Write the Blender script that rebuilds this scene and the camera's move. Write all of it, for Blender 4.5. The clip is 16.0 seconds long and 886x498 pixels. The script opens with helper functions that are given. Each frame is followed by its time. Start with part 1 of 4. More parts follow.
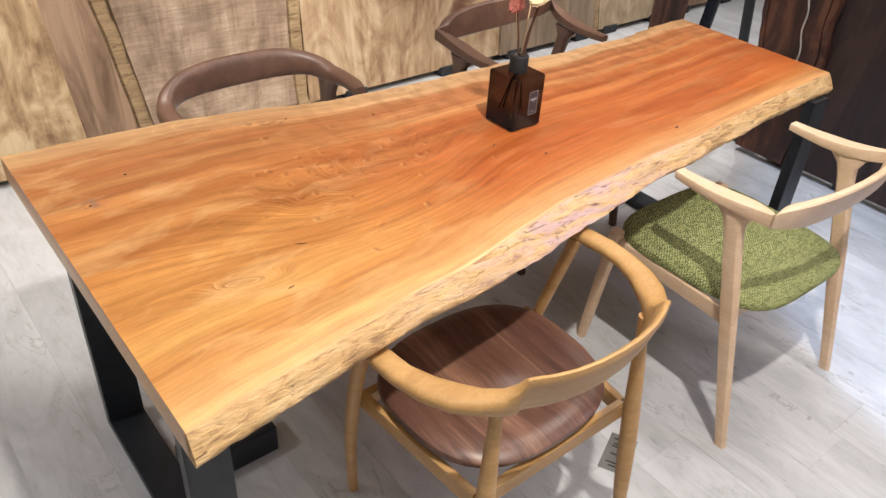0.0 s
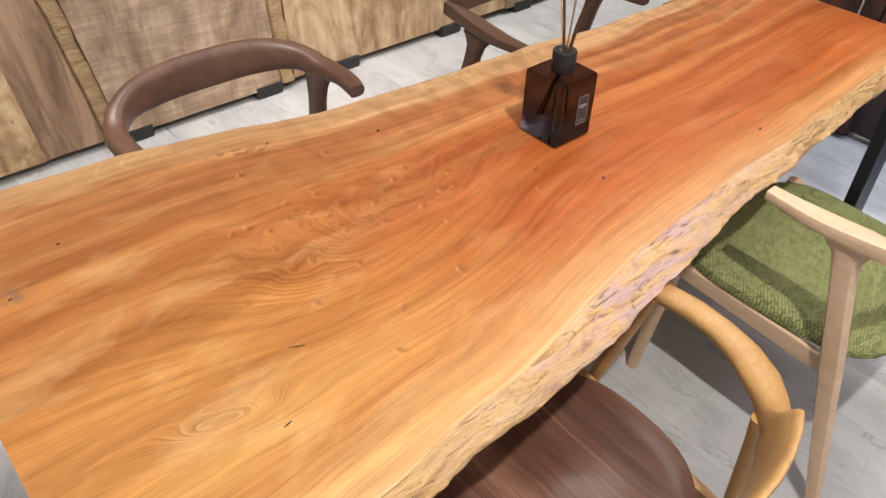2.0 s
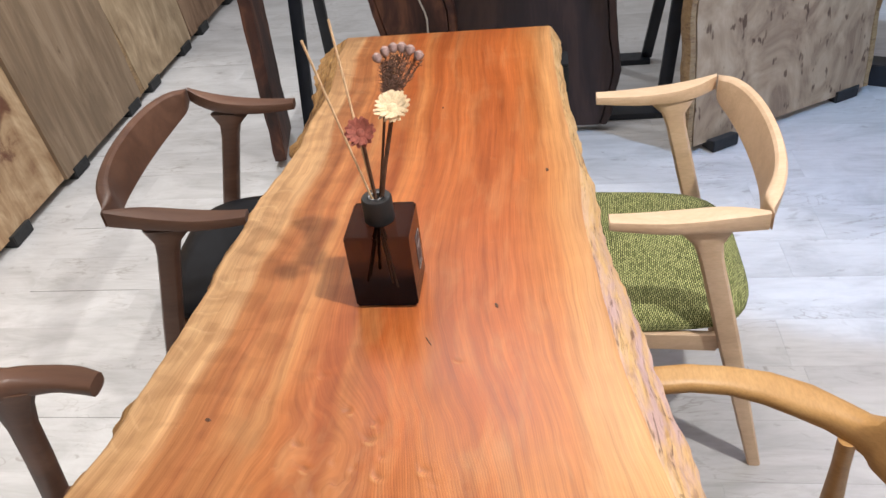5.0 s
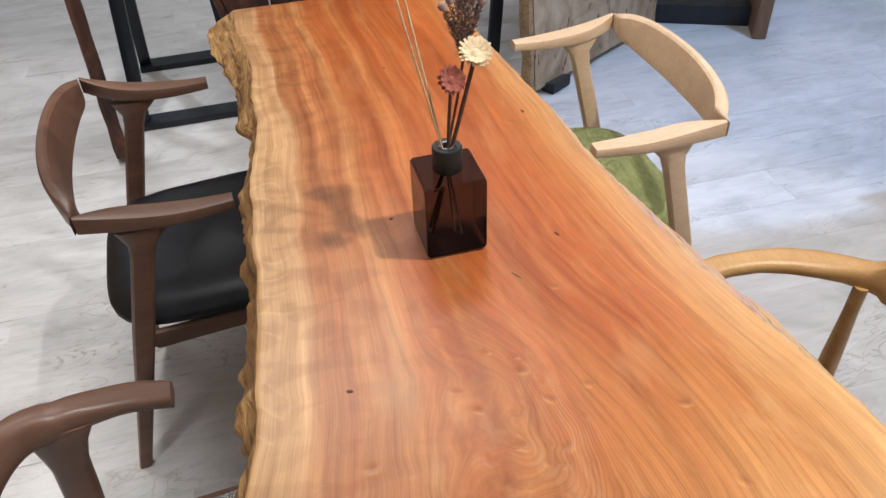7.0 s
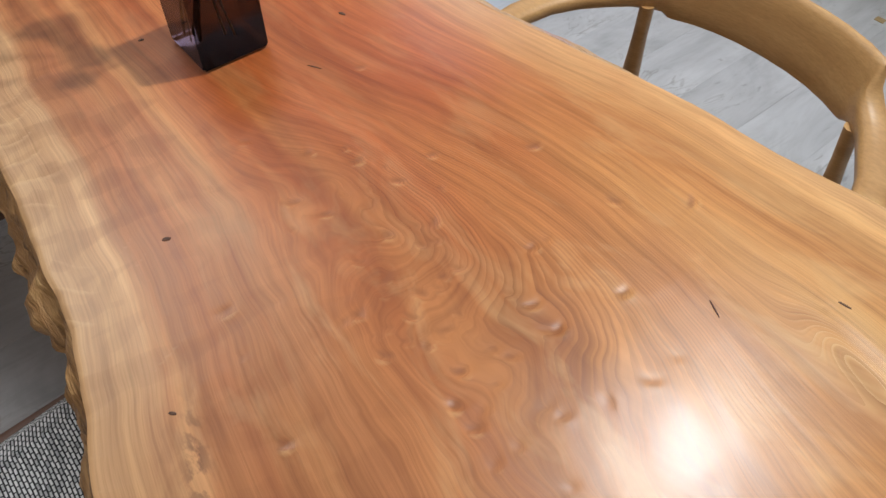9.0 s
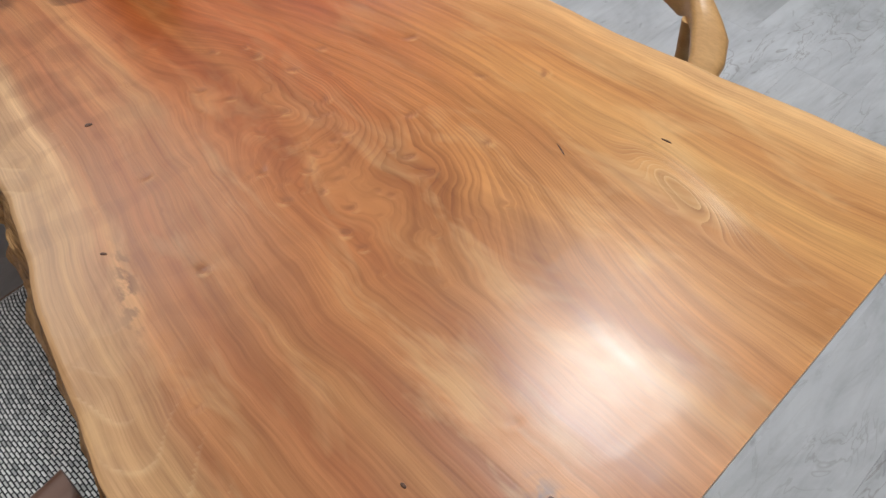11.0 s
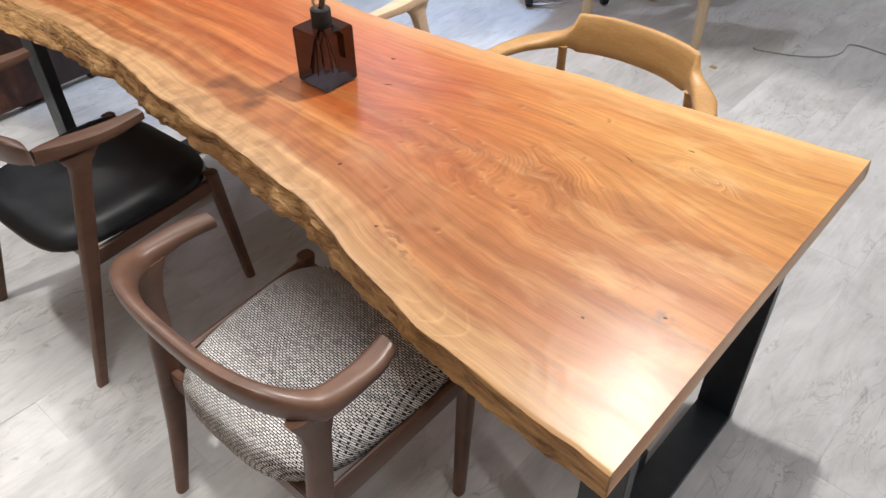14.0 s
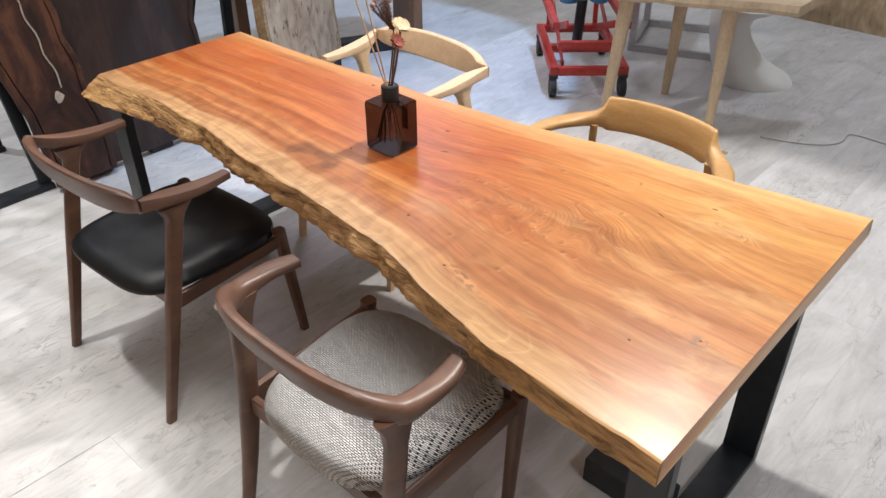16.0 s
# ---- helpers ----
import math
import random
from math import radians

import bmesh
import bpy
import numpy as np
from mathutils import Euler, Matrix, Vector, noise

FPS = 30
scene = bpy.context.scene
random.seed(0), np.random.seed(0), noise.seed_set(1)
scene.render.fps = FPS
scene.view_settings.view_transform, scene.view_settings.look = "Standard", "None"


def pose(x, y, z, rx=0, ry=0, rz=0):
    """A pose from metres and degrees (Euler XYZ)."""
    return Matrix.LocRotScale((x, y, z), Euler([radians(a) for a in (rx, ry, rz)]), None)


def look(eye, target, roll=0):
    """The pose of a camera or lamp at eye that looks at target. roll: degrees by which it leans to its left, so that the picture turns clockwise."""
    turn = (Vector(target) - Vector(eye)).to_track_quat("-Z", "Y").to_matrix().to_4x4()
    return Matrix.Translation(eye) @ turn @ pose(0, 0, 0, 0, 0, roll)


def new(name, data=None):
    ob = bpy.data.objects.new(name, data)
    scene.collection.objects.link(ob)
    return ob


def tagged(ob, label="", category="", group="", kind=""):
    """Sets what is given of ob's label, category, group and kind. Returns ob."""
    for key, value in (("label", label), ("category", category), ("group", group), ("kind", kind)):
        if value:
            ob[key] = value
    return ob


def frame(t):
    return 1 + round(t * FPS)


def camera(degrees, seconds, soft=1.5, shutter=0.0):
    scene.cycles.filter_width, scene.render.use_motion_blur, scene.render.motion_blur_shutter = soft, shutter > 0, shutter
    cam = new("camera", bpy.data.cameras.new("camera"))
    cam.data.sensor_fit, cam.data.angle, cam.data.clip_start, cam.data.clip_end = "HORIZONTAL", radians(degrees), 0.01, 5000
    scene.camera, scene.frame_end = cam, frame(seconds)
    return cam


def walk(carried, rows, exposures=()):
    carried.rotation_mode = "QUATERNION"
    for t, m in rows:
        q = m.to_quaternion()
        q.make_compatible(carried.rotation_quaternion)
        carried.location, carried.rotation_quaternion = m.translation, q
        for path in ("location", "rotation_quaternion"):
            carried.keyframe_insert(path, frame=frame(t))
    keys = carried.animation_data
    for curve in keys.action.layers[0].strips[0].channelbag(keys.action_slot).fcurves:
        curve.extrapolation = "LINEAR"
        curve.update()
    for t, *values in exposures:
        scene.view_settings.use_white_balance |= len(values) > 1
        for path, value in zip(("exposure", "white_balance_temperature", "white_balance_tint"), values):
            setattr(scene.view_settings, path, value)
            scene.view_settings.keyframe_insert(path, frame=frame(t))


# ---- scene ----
cam = camera(59.3, 16.0)
PATH = [
    (0, (-0.232, -1.23, 1.641), (0.842, 0.005, 0.492), 4.1),
    (0.5, (-0.175, -1.162, 1.64), (0.86, 0.061, 0.443), 3.5),
    (1, (-0.095, -1.073, 1.636), (0.907, 0.131, 0.392), 2.9),
    (1.5, (-0.028, -0.955, 1.628), (0.966, 0.22, 0.35), 2.4),
    (2, (0.018, -0.809, 1.593), (1.043, 0.331, 0.309), 2.3),
    (2.5, (0.129, -0.638, 1.557), (1.241, 0.457, 0.306), 1.9),
    (3, (0.236, -0.485, 1.559), (1.452, 0.497, 0.312), 1.0),
    (3.5, (0.28, -0.371, 1.552), (1.625, 0.453, 0.322), -0.7),
    (4, (0.276, -0.223, 1.577), (1.715, 0.413, 0.341), -3.0),
    (4.5, (0.205, -0.183, 1.577), (1.719, 0.243, 0.341), -4.1),
    (4.7, (0.172, -0.188, 1.569), (1.721, 0.181, 0.359), -5.7),
    (6.8, (0.073, 0.336, 1.583), (1.594, 0.012, 0.326), -3.2),
    (7, (0.118, 0.362, 1.586), (1.608, -0.01, 0.305), -2.4),
    (7.5, (0.231, 0.395, 1.54), (1.607, -0.09, 0.171), -1.8),
    (8, (0.258, 0.421, 1.479), (1.502, -0.177, 0.032), -1.5),
    (8.5, (0.238, 0.417, 1.444), (1.345, -0.279, -0.07), -1.4),
    (9, (0.197, 0.435, 1.426), (1.18, -0.355, -0.127), -0.1),
    (9.5, (0.148, 0.467, 1.424), (1.05, -0.391, -0.142), 1.2),
    (9.7, (0.132, 0.48, 1.422), (1.008, -0.405, -0.143), 2.0),
    (11.8, (-0.096, 0.654, 1.468), (0.775, -0.249, -0.09), 1.4),
    (12, (-0.106, 0.704, 1.477), (0.782, -0.204, -0.067), 0.9),
    (12.5, (-0.109, 0.851, 1.497), (0.807, -0.095, -0.008), 0.4),
    (13, (-0.13, 1.009, 1.535), (0.818, 0.009, 0.085), -0.3),
    (13.5, (-0.201, 1.11, 1.639), (0.78, 0.055, 0.251), -0.9),
    (14, (-0.237, 1.183, 1.7), (0.774, 0.079, 0.373), -1.1),
    (14.5, (-0.239, 1.27, 1.719), (0.804, 0.127, 0.451), -0.9),
    (15, (-0.275, 1.345, 1.727), (0.8, 0.176, 0.511), -0.7),
    (15.5, (-0.295, 1.398, 1.74), (0.802, 0.204, 0.569), -0.4),
    (16, (-0.316, 1.448, 1.752), (0.804, 0.242, 0.615), -0.4),
]
EXPOSURES = [(0, 0.4, 6500, 10), (1.5, 0.32, 6500, 10), (2.5, 0.16, 6550, 10), (3.5, 0.2, 6550, 10), (4.5, 0.24, 6450, 10), (7.0, 0.1, 6300, 9), (8.0, -0.08, 6200, 8), (9.0, -0.25, 5950, 6), (9.7, -0.28, 5850, 5), (11.8, -0.16, 6100, 7),
             (13.0, 0.17, 6350, 9), (14.5, 0.36, 6400, 9), (16.0, 0.45, 6400, 9)]
walk(cam, [(t, look(eye, target, roll)) for t, eye, target, roll in PATH], EXPOSURES)

# ---------------------------------------------------------------- light
world = bpy.data.worlds.new("world")
scene.world = world
world.use_nodes = True
world.node_tree.nodes["Background"].inputs[0].default_value = (0.8, 0.88, 1.0, 1)
world.node_tree.nodes["Background"].inputs[1].default_value = 0.05


def spot(x, y, z, tx, ty, tz, watts, angle, blend, radius, colour):
    d = bpy.data.lights.new("room_or_fill_spot", "SPOT")
    d.energy, d.spot_size, d.spot_blend, d.shadow_soft_size, d.color = watts, radians(angle), blend, radius, colour
    ob = new("room_or_fill_spot", d)
    ob.matrix_world = look((x, y, z), (tx, ty, tz))
    return ob


def panel(x, y, z, sx, sy, watts, colour):
    d = bpy.data.lights.new("room_or_fill_panel", "AREA")
    d.shape, d.size, d.size_y, d.energy, d.color = "RECTANGLE", sx, sy, watts, colour
    ob = new("room_or_fill_panel", d)
    ob.location = (x, y, z)
    return ob


WARM, COOL = (1.0, 0.95, 0.88), (0.4, 0.63, 1.0)
spot(0.61, -1.06, 2.9, 0.5, -0.35, 0.7, 205, 80, 0.22, 0.05, WARM)
panel(2.75, 0.05, 2.93, 1.0, 1.3, 28, WARM)
spot(3.5, -2.3, 2.9, 2.2, -1.3, 0.3, 62, 70, 0.8, 0.3, (0.92, 0.78, 1.0))
# from here on: unseen spots added to fill floor, wall slabs and far end
spot(0.4, 1.0, 2.9, 0.6, 1.75, 0.3, 150, 58, 0.4, 0.05, WARM)
spot(2.2, 0.95, 2.9, 2.4, 1.65, 0.2, 150, 60, 0.4, 0.05, WARM)
spot(-1.7, 0.9, 2.9, -1.1, 0.8, 0.0, 80, 70, 0.7, 0.06, (1.0, 0.97, 0.93))
spot(3.9, 1.2, 2.9, 3.7, 0.9, 0.0, 110, 70, 0.7, 0.06, (0.95, 0.97, 1.0))
spot(1.9, -2.1, 2.9, 3.05, -1.4, 0.1, 250, 52, 0.15, 0.05, COOL)
spot(0.9, -3.6, 2.9, 1.0, -3.4, 0.0, 70, 76, 0.6, 0.08, (0.88, 0.93, 1.0))
# room-wide panel, added as weak even fill; no such lamp is known
panel(1.5, -2.2, 2.97, 9.6, 8.2, 105, (0.94, 0.96, 1.0))

# ---------------------------------------------------------------- materials
def shader(name, rough=0.5, metal=0.0, colour=(0.5, 0.5, 0.5)):
    m = bpy.data.materials.new(name)
    m.use_nodes = True
    n = m.node_tree.nodes
    b = n["Principled BSDF"]
    b.inputs["Roughness"].default_value = rough
    b.inputs["Metallic"].default_value = metal
    b.inputs["Base Color"].default_value = (*colour, 1)
    return m, m.node_tree, b


def node(nt, kind, links=None, **sets):
    nd = nt.nodes.new(kind)
    for k, v in sets.items():
        if k in nd.inputs:
            nd.inputs[k].default_value = v
    for k, v in (links or {}).items():
        nt.links.new(v, nd.inputs[k])
    return nd


def ramp(nt, fac, stops, smooth=True):
    r = nt.nodes.new("ShaderNodeValToRGB")
    e = r.color_ramp.elements
    while len(e) < len(stops):
        e.new(0.5)
    for el, (p, c) in zip(e, stops):
        el.position, el.color = p, (*c, 1)
    nt.links.new(fac, r.inputs[0])
    return r.outputs[0]


def mathn(nt, op, a, b=None):
    m = nt.nodes.new("ShaderNodeMath")
    m.operation = op
    for i, v in enumerate((a, b)):
        if v is None:
            continue
        if isinstance(v, (int, float)):
            m.inputs[i].default_value = v
        else:
            nt.links.new(v, m.inputs[i])
    return m.outputs[0]


def mix(nt, fac, a, b, mode="MIX"):
    m = nt.nodes.new("ShaderNodeMix")
    m.data_type, m.blend_type = "RGBA", mode
    for i, v in ((0, fac), (6, a), (7, b)):
        if isinstance(v, (int, float)):
            m.inputs[i].default_value = v
        elif isinstance(v, tuple):
            m.inputs[i].default_value = (*v, 1)
        else:
            nt.links.new(v, m.inputs[i])
    return m.outputs[2]


def coords(nt, scale=(1, 1, 1), rot=(0, 0, 0), shift=(0, 0, 0)):
    tc = nt.nodes.new("ShaderNodeTexCoord")
    mp = nt.nodes.new("ShaderNodeMapping")
    mp.inputs["Scale"].default_value = scale
    mp.inputs["Rotation"].default_value = [radians(a) for a in rot]
    mp.inputs["Location"].default_value = shift
    nt.links.new(tc.outputs["Object"], mp.inputs[0])
    return mp.outputs[0]


def noise_tex(nt, vec, scale, detail=4.0, rough=0.55, dist=0.0):
    n = nt.nodes.new("ShaderNodeTexNoise")
    n.inputs["Scale"].default_value, n.inputs["Detail"].default_value = scale, detail
    n.inputs["Roughness"].default_value, n.inputs["Distortion"].default_value = rough, dist
    nt.links.new(vec, n.inputs["Vector"])
    return n.outputs["Fac"]


def bump(nt, b, height, strength, dist=0.002):
    n = nt.nodes.new("ShaderNodeBump")
    n.inputs["Strength"].default_value, n.inputs["Distance"].default_value = strength, dist
    nt.links.new(height, n.inputs["Height"])
    nt.links.new(n.outputs[0], b.inputs["Normal"])


def wood(name, dark, mid, light, stretch=(1, 1, 1), scale=30.0, rough=0.42, random_piece=False, grain=0.25):
    """Straight-grained wood; stretch squeezes the pattern across the grain."""
    m, nt, b = shader(name, rough)
    v = coords(nt, stretch)
    big = noise_tex(nt, v, scale * 0.25, 3, 0.5, 0.8)
    fine = noise_tex(nt, v, scale, 6, 0.65, 0.4)
    hair = noise_tex(nt, v, scale * 5, 3, 0.6)
    f = mathn(nt, "ADD", mathn(nt, "MULTIPLY", big, 0.55), mathn(nt, "MULTIPLY", fine, 0.45))
    c = ramp(nt, f, [(0.3, dark), (0.5, mid), (0.7, light)])
    c = mix(nt, grain, c, ramp(nt, hair, [(0.35, (0.35, 0.3, 0.27)), (0.6, (1, 1, 1))]), "MULTIPLY")
    if random_piece:
        oi = nt.nodes.new("ShaderNodeObjectInfo")
        c = mix(nt, 0.5, c, ramp(nt, oi.outputs["Random"], [(0, (0.72, 0.72, 0.72)), (1, (1, 1, 1))]), "MULTIPLY")
    nt.links.new(c, b.inputs["Base Color"])
    nt.links.new(ramp(nt, fine, [(0.2, (rough - 0.08,) * 3), (0.8, (rough + 0.12,) * 3)]), b.inputs["Roughness"])
    bump(nt, b, hair, 0.12, 0.001)
    return m


def fabric(name, c1, c2, c3, cell):
    """Tweed: rows of short yarn ticks, light and dark, with loose clumps."""
    m, nt, b = shader(name, 0.95)
    # the cloth wraps over the rim, so height counts as a step sideways
    flat = coords(nt)
    sp = nt.nodes.new("ShaderNodeSeparateXYZ")
    nt.links.new(flat, sp.inputs[0])
    cb = nt.nodes.new("ShaderNodeCombineXYZ")
    nt.links.new(mathn(nt, "ADD", sp.outputs[0], mathn(nt, "MULTIPLY", sp.outputs[2], 0.65)), cb.inputs[0])
    nt.links.new(mathn(nt, "ADD", sp.outputs[1], mathn(nt, "MULTIPLY", sp.outputs[2], 0.8)), cb.inputs[1])
    v = cb.outputs[0]
    br = nt.nodes.new("ShaderNodeTexBrick")
    br.offset, br.squash = 0.5, 1.0
    for k, val in (("Scale", 1.0), ("Mortar Size", cell * 0.2), ("Mortar Smooth", 0.6), ("Brick Width", cell * 1.7), ("Row Height", cell * 0.8), ("Bias", 0.0)):
        br.inputs[k].default_value = val
    br.inputs["Color1"].default_value, br.inputs["Color2"].default_value, br.inputs["Mortar"].default_value = (0.62, 0.62, 0.62, 1), (0.95, 0.95, 0.95, 1), (0.08, 0.08, 0.08, 1)
    warp = nt.nodes.new("ShaderNodeTexNoise")
    warp.inputs["Scale"].default_value = 0.35 / cell
    nt.links.new(v, warp.inputs["Vector"])
    off = nt.nodes.new("ShaderNodeVectorMath")
    off.operation = "MULTIPLY_ADD"
    off.inputs[1].default_value = (cell * 0.25, cell * 0.25, 0)
    nt.links.new(warp.outputs["Color"], off.inputs[0])
    nt.links.new(v, off.inputs[2])
    nt.links.new(off.outputs[0], br.inputs["Vector"])
    n = noise_tex(nt, v, 1.1 / cell, 2, 0.6)
    tick = nt.nodes.new("ShaderNodeRGBToBW")
    nt.links.new(br.outputs["Color"], tick.inputs[0])
    f = mathn(nt, "ADD", mathn(nt, "MULTIPLY", tick.outputs[0], 0.8), mathn(nt, "MULTIPLY", n, 0.12))
    c = ramp(nt, f, [(0.3, c1), (0.5, c2), (0.72, c3)])
    cloud = noise_tex(nt, v, 30, 3)
    c = mix(nt, 0.5, c, ramp(nt, cloud, [(0.3, (0.75, 0.75, 0.75)), (0.7, (1, 1, 1))]), "MULTIPLY")
    nt.links.new(c, b.inputs["Base Color"])
    bump(nt, b, f, 0.7, 0.002)
    return m


def plain(name, colour, rough=0.5, metal=0.0, vary=0.25, size=25.0, relief=0.05):
    m, nt, b = shader(name, rough, metal)
    v = coords(nt)
    n = noise_tex(nt, v, size, 5)
    lo = tuple(c * (1 - vary) for c in colour)
    hi = tuple(min(1, c * (1 + vary)) for c in colour)
    nt.links.new(ramp(nt, n, [(0.3, lo), (0.7, hi)]), b.inputs["Base Color"])
    nt.links.new(ramp(nt, noise_tex(nt, v, size * 0.4, 4), [(0.3, (max(0, rough - 0.08),) * 3), (0.7, (min(1, rough + 0.1),) * 3)]), b.inputs["Roughness"])
    bump(nt, b, noise_tex(nt, v, size * 12, 2), relief, 0.001)
    return m


def tabletop_material():
    """Oiled slab: pale sapwood at both live edges, orange heartwood, golden near end, blistered and ringed heart."""
    m, nt, b = shader("oiled_slab_wood", 0.3)
    v0 = coords(nt)

    def attr(name):
        nd = nt.nodes.new("ShaderNodeAttribute")
        nd.attribute_name = name
        return nd.outputs["Fac"]

    def add(p, q):
        return mathn(nt, "ADD", p, q)

    def mul(p, q):
        return mathn(nt, "MULTIPLY", p, q)

    across0, swirl, ripple = attr("across"), attr("swirl"), attr("ripple")
    sep = nt.nodes.new("ShaderNodeSeparateXYZ")
    nt.links.new(v0, sep.inputs[0])
    x, y = sep.outputs[0], sep.outputs[1]

    def noise_at(sx, sy, scale=1.0, detail=3, rough=0.55, dist=0.0, vec=None):
        mp = nt.nodes.new("ShaderNodeMapping")
        mp.inputs["Scale"].default_value = (sx, sy, 1)
        nt.links.new(vec or v0, mp.inputs[0])
        return noise_tex(nt, mp.outputs[0], scale, detail, rough, dist)

    def hill(cx, cy, sx, sy, turn=0.0):
        """A soft round hill, 1 at its top: growth rings close round it."""
        mp = nt.nodes.new("ShaderNodeMapping")
        mp.vector_type = "TEXTURE"
        mp.inputs["Location"].default_value = (cx - 1.13, cy - 0.1, 0)
        mp.inputs["Rotation"].default_value = (0, 0, radians(turn))
        mp.inputs["Scale"].default_value = (sx, sy, 1)
        nt.links.new(v0, mp.inputs[0])
        sp = nt.nodes.new("ShaderNodeSeparateXYZ")
        nt.links.new(mp.outputs[0], sp.inputs[0])
        r2 = add(mul(sp.outputs[0], sp.outputs[0]), mul(sp.outputs[1], sp.outputs[1]))
        return mathn(nt, "EXPONENT", mul(r2, -1.0))

    slow = mathn(nt, "SUBTRACT", noise_at(1.3, 2.4, 1.0, 1, 0.4), 0.5)
    mid = mathn(nt, "SUBTRACT", noise_at(5.5, 7.5, 1.0, 2, 0.5), 0.5)
    heart, heart_b, eye = hill(0.56, -0.03, 0.34, 0.15, -8), hill(0.8, 0.1, 0.2, 0.09), hill(0.249, -0.152, 0.1, 0.03, -12)
    blister = hill(0.58, 0.13, 0.3, 0.17, -10)
    band = add(across0, add(mul(slow, 0.1), mul(mul(mid, 0.06), add(blister, 0.25))))
    field = add(band, add(mul(heart, 0.17), add(mul(heart_b, 0.1), mul(eye, 0.075))))
    field = add(field, add(mul(swirl, 0.007), mul(mul(mid, 0.014), add(blister, 0.2))))
    comb = nt.nodes.new("ShaderNodeCombineXYZ")
    nt.links.new(x, comb.inputs[0])
    nt.links.new(field, comb.inputs[1])
    comb_b = nt.nodes.new("ShaderNodeCombineXYZ")
    nt.links.new(x, comb_b.inputs[0])
    nt.links.new(band, comb_b.inputs[1])

    def grain(sx, sy, detail=4, rough=0.55, dist=0.0):
        return noise_at(sx, sy, 1.0, detail, rough, dist, comb.outputs[0])

    wide = noise_at(1.7, 16.0, 1.0, 3, 0.55, 0.3, comb_b.outputs[0])
    streak = grain(2.2, 60.0, 4, 0.6, 0.1)
    hair = grain(9.0, 330.0, 3, 0.6)
    # chatoyant figure, sheen painted in colour: short bars across the grain, one crisp side
    quilt_sheen = noise_at(24.0, 9.0, 1.0, 1, 0.4, 0.5, comb_b.outputs[0])
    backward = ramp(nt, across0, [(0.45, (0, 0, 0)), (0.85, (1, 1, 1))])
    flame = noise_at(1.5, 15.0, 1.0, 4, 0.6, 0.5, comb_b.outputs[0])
    pos = add(band, mul(mathn(nt, "SUBTRACT", wide, 0.5), 0.09))
    c = ramp(nt, pos, [(0, (0.573, 0.303, 0.13)), (0.06, (0.555, 0.254, 0.09)), (0.11, (0.463, 0.155, 0.041)), (0.2, (0.435, 0.116, 0.0267)), (0.3, (0.398, 0.0995, 0.0228)), (0.4, (0.444, 0.125, 0.0306)),
                       (0.5, (0.407, 0.106, 0.0259)), (0.56, (0.481, 0.167, 0.0488)), (0.6, (0.371, 0.0939, 0.0228)), (0.67, (0.444, 0.143, 0.041)), (0.71, (0.528, 0.237, 0.0881)), (0.74, (0.38, 0.125, 0.04)), (0.79, (0.46, 0.185, 0.066)), (0.82, (0.36, 0.125, 0.043)), (0.87, (0.41, 0.165, 0.06)), (0.895, (0.54, 0.315, 0.155)), (0.93, (0.49, 0.275, 0.13)), (1.0, (0.56, 0.345, 0.175))])
    gold = ramp(nt, pos, [(0, (0.62, 0.375, 0.176)), (0.08, (0.584, 0.306, 0.106)), (0.13, (0.509, 0.229, 0.0652)), (0.2, (0.564, 0.289, 0.0856)), (0.28, (0.49, 0.214, 0.0567)), (0.38, (0.517, 0.234, 0.0643)), (0.46, (0.424, 0.164, 0.043)),
                          (0.53, (0.48, 0.205, 0.0619)), (0.6, (0.376, 0.133, 0.0352)), (0.66, (0.461, 0.193, 0.0601)), (0.71, (0.33, 0.109, 0.0309)), (0.76, (0.47, 0.211, 0.0713)), (0.8, (0.348, 0.12, 0.0377)), (0.87, (0.432, 0.182, 0.0643)), (0.9, (0.358, 0.14, 0.0497)), (0.935, (0.509, 0.275, 0.12)), (1, (0.546, 0.32, 0.154))])
    near = ramp(nt, mul(add(add(x, 0.1), add(mul(mid, 0.3), mul(flame, 0.2))), -1.7), [(0.0, (0, 0, 0)), (1.0, (1, 1, 1))])
    c = mix(nt, near, c, gold)
    c = mix(nt, 0.5, c, ramp(nt, streak, [(0.32, (0.6, 0.5, 0.43)), (0.48, (0.96, 0.93, 0.91)), (0.66, (1.24, 1.24, 1.22))]), "MULTIPLY")
    c = mix(nt, 0.36, c, ramp(nt, hair, [(0.36, (0.62, 0.54, 0.48)), (0.56, (1.05, 1.05, 1.05))]), "MULTIPLY")
    # grain tone plus chatoyant brightness, both painted into the colour
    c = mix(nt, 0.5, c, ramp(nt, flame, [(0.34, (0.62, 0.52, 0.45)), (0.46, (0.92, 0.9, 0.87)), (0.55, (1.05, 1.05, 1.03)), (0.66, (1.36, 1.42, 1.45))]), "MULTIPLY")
    c = mix(nt, add(0.06, mul(mul(backward, 0.34), mathn(nt, "SUBTRACT", 1.0, near))), c, ramp(nt, quilt_sheen, [(0.36, (0.68, 0.59, 0.53)), (0.475, (0.9, 0.87, 0.85)), (0.488, (1.1, 1.1, 1.1)), (0.68, (1.2, 1.24, 1.28))]), "MULTIPLY")

    cloud = ramp(nt, noise_at(5.0, 13.0, 1.0, 4, 0.6, 0.6, comb_b.outputs[0]), [(0.5, (0, 0, 0)), (0.68, (0.6, 0.6, 0.6))])
    c = mix(nt, mul(cloud, add(0.2, mul(near, 0.45))), c, (0.74, 0.47, 0.21))

    # growth rings that close round the hearts, pale and dark lines
    wv = nt.nodes.new("ShaderNodeTexWave")
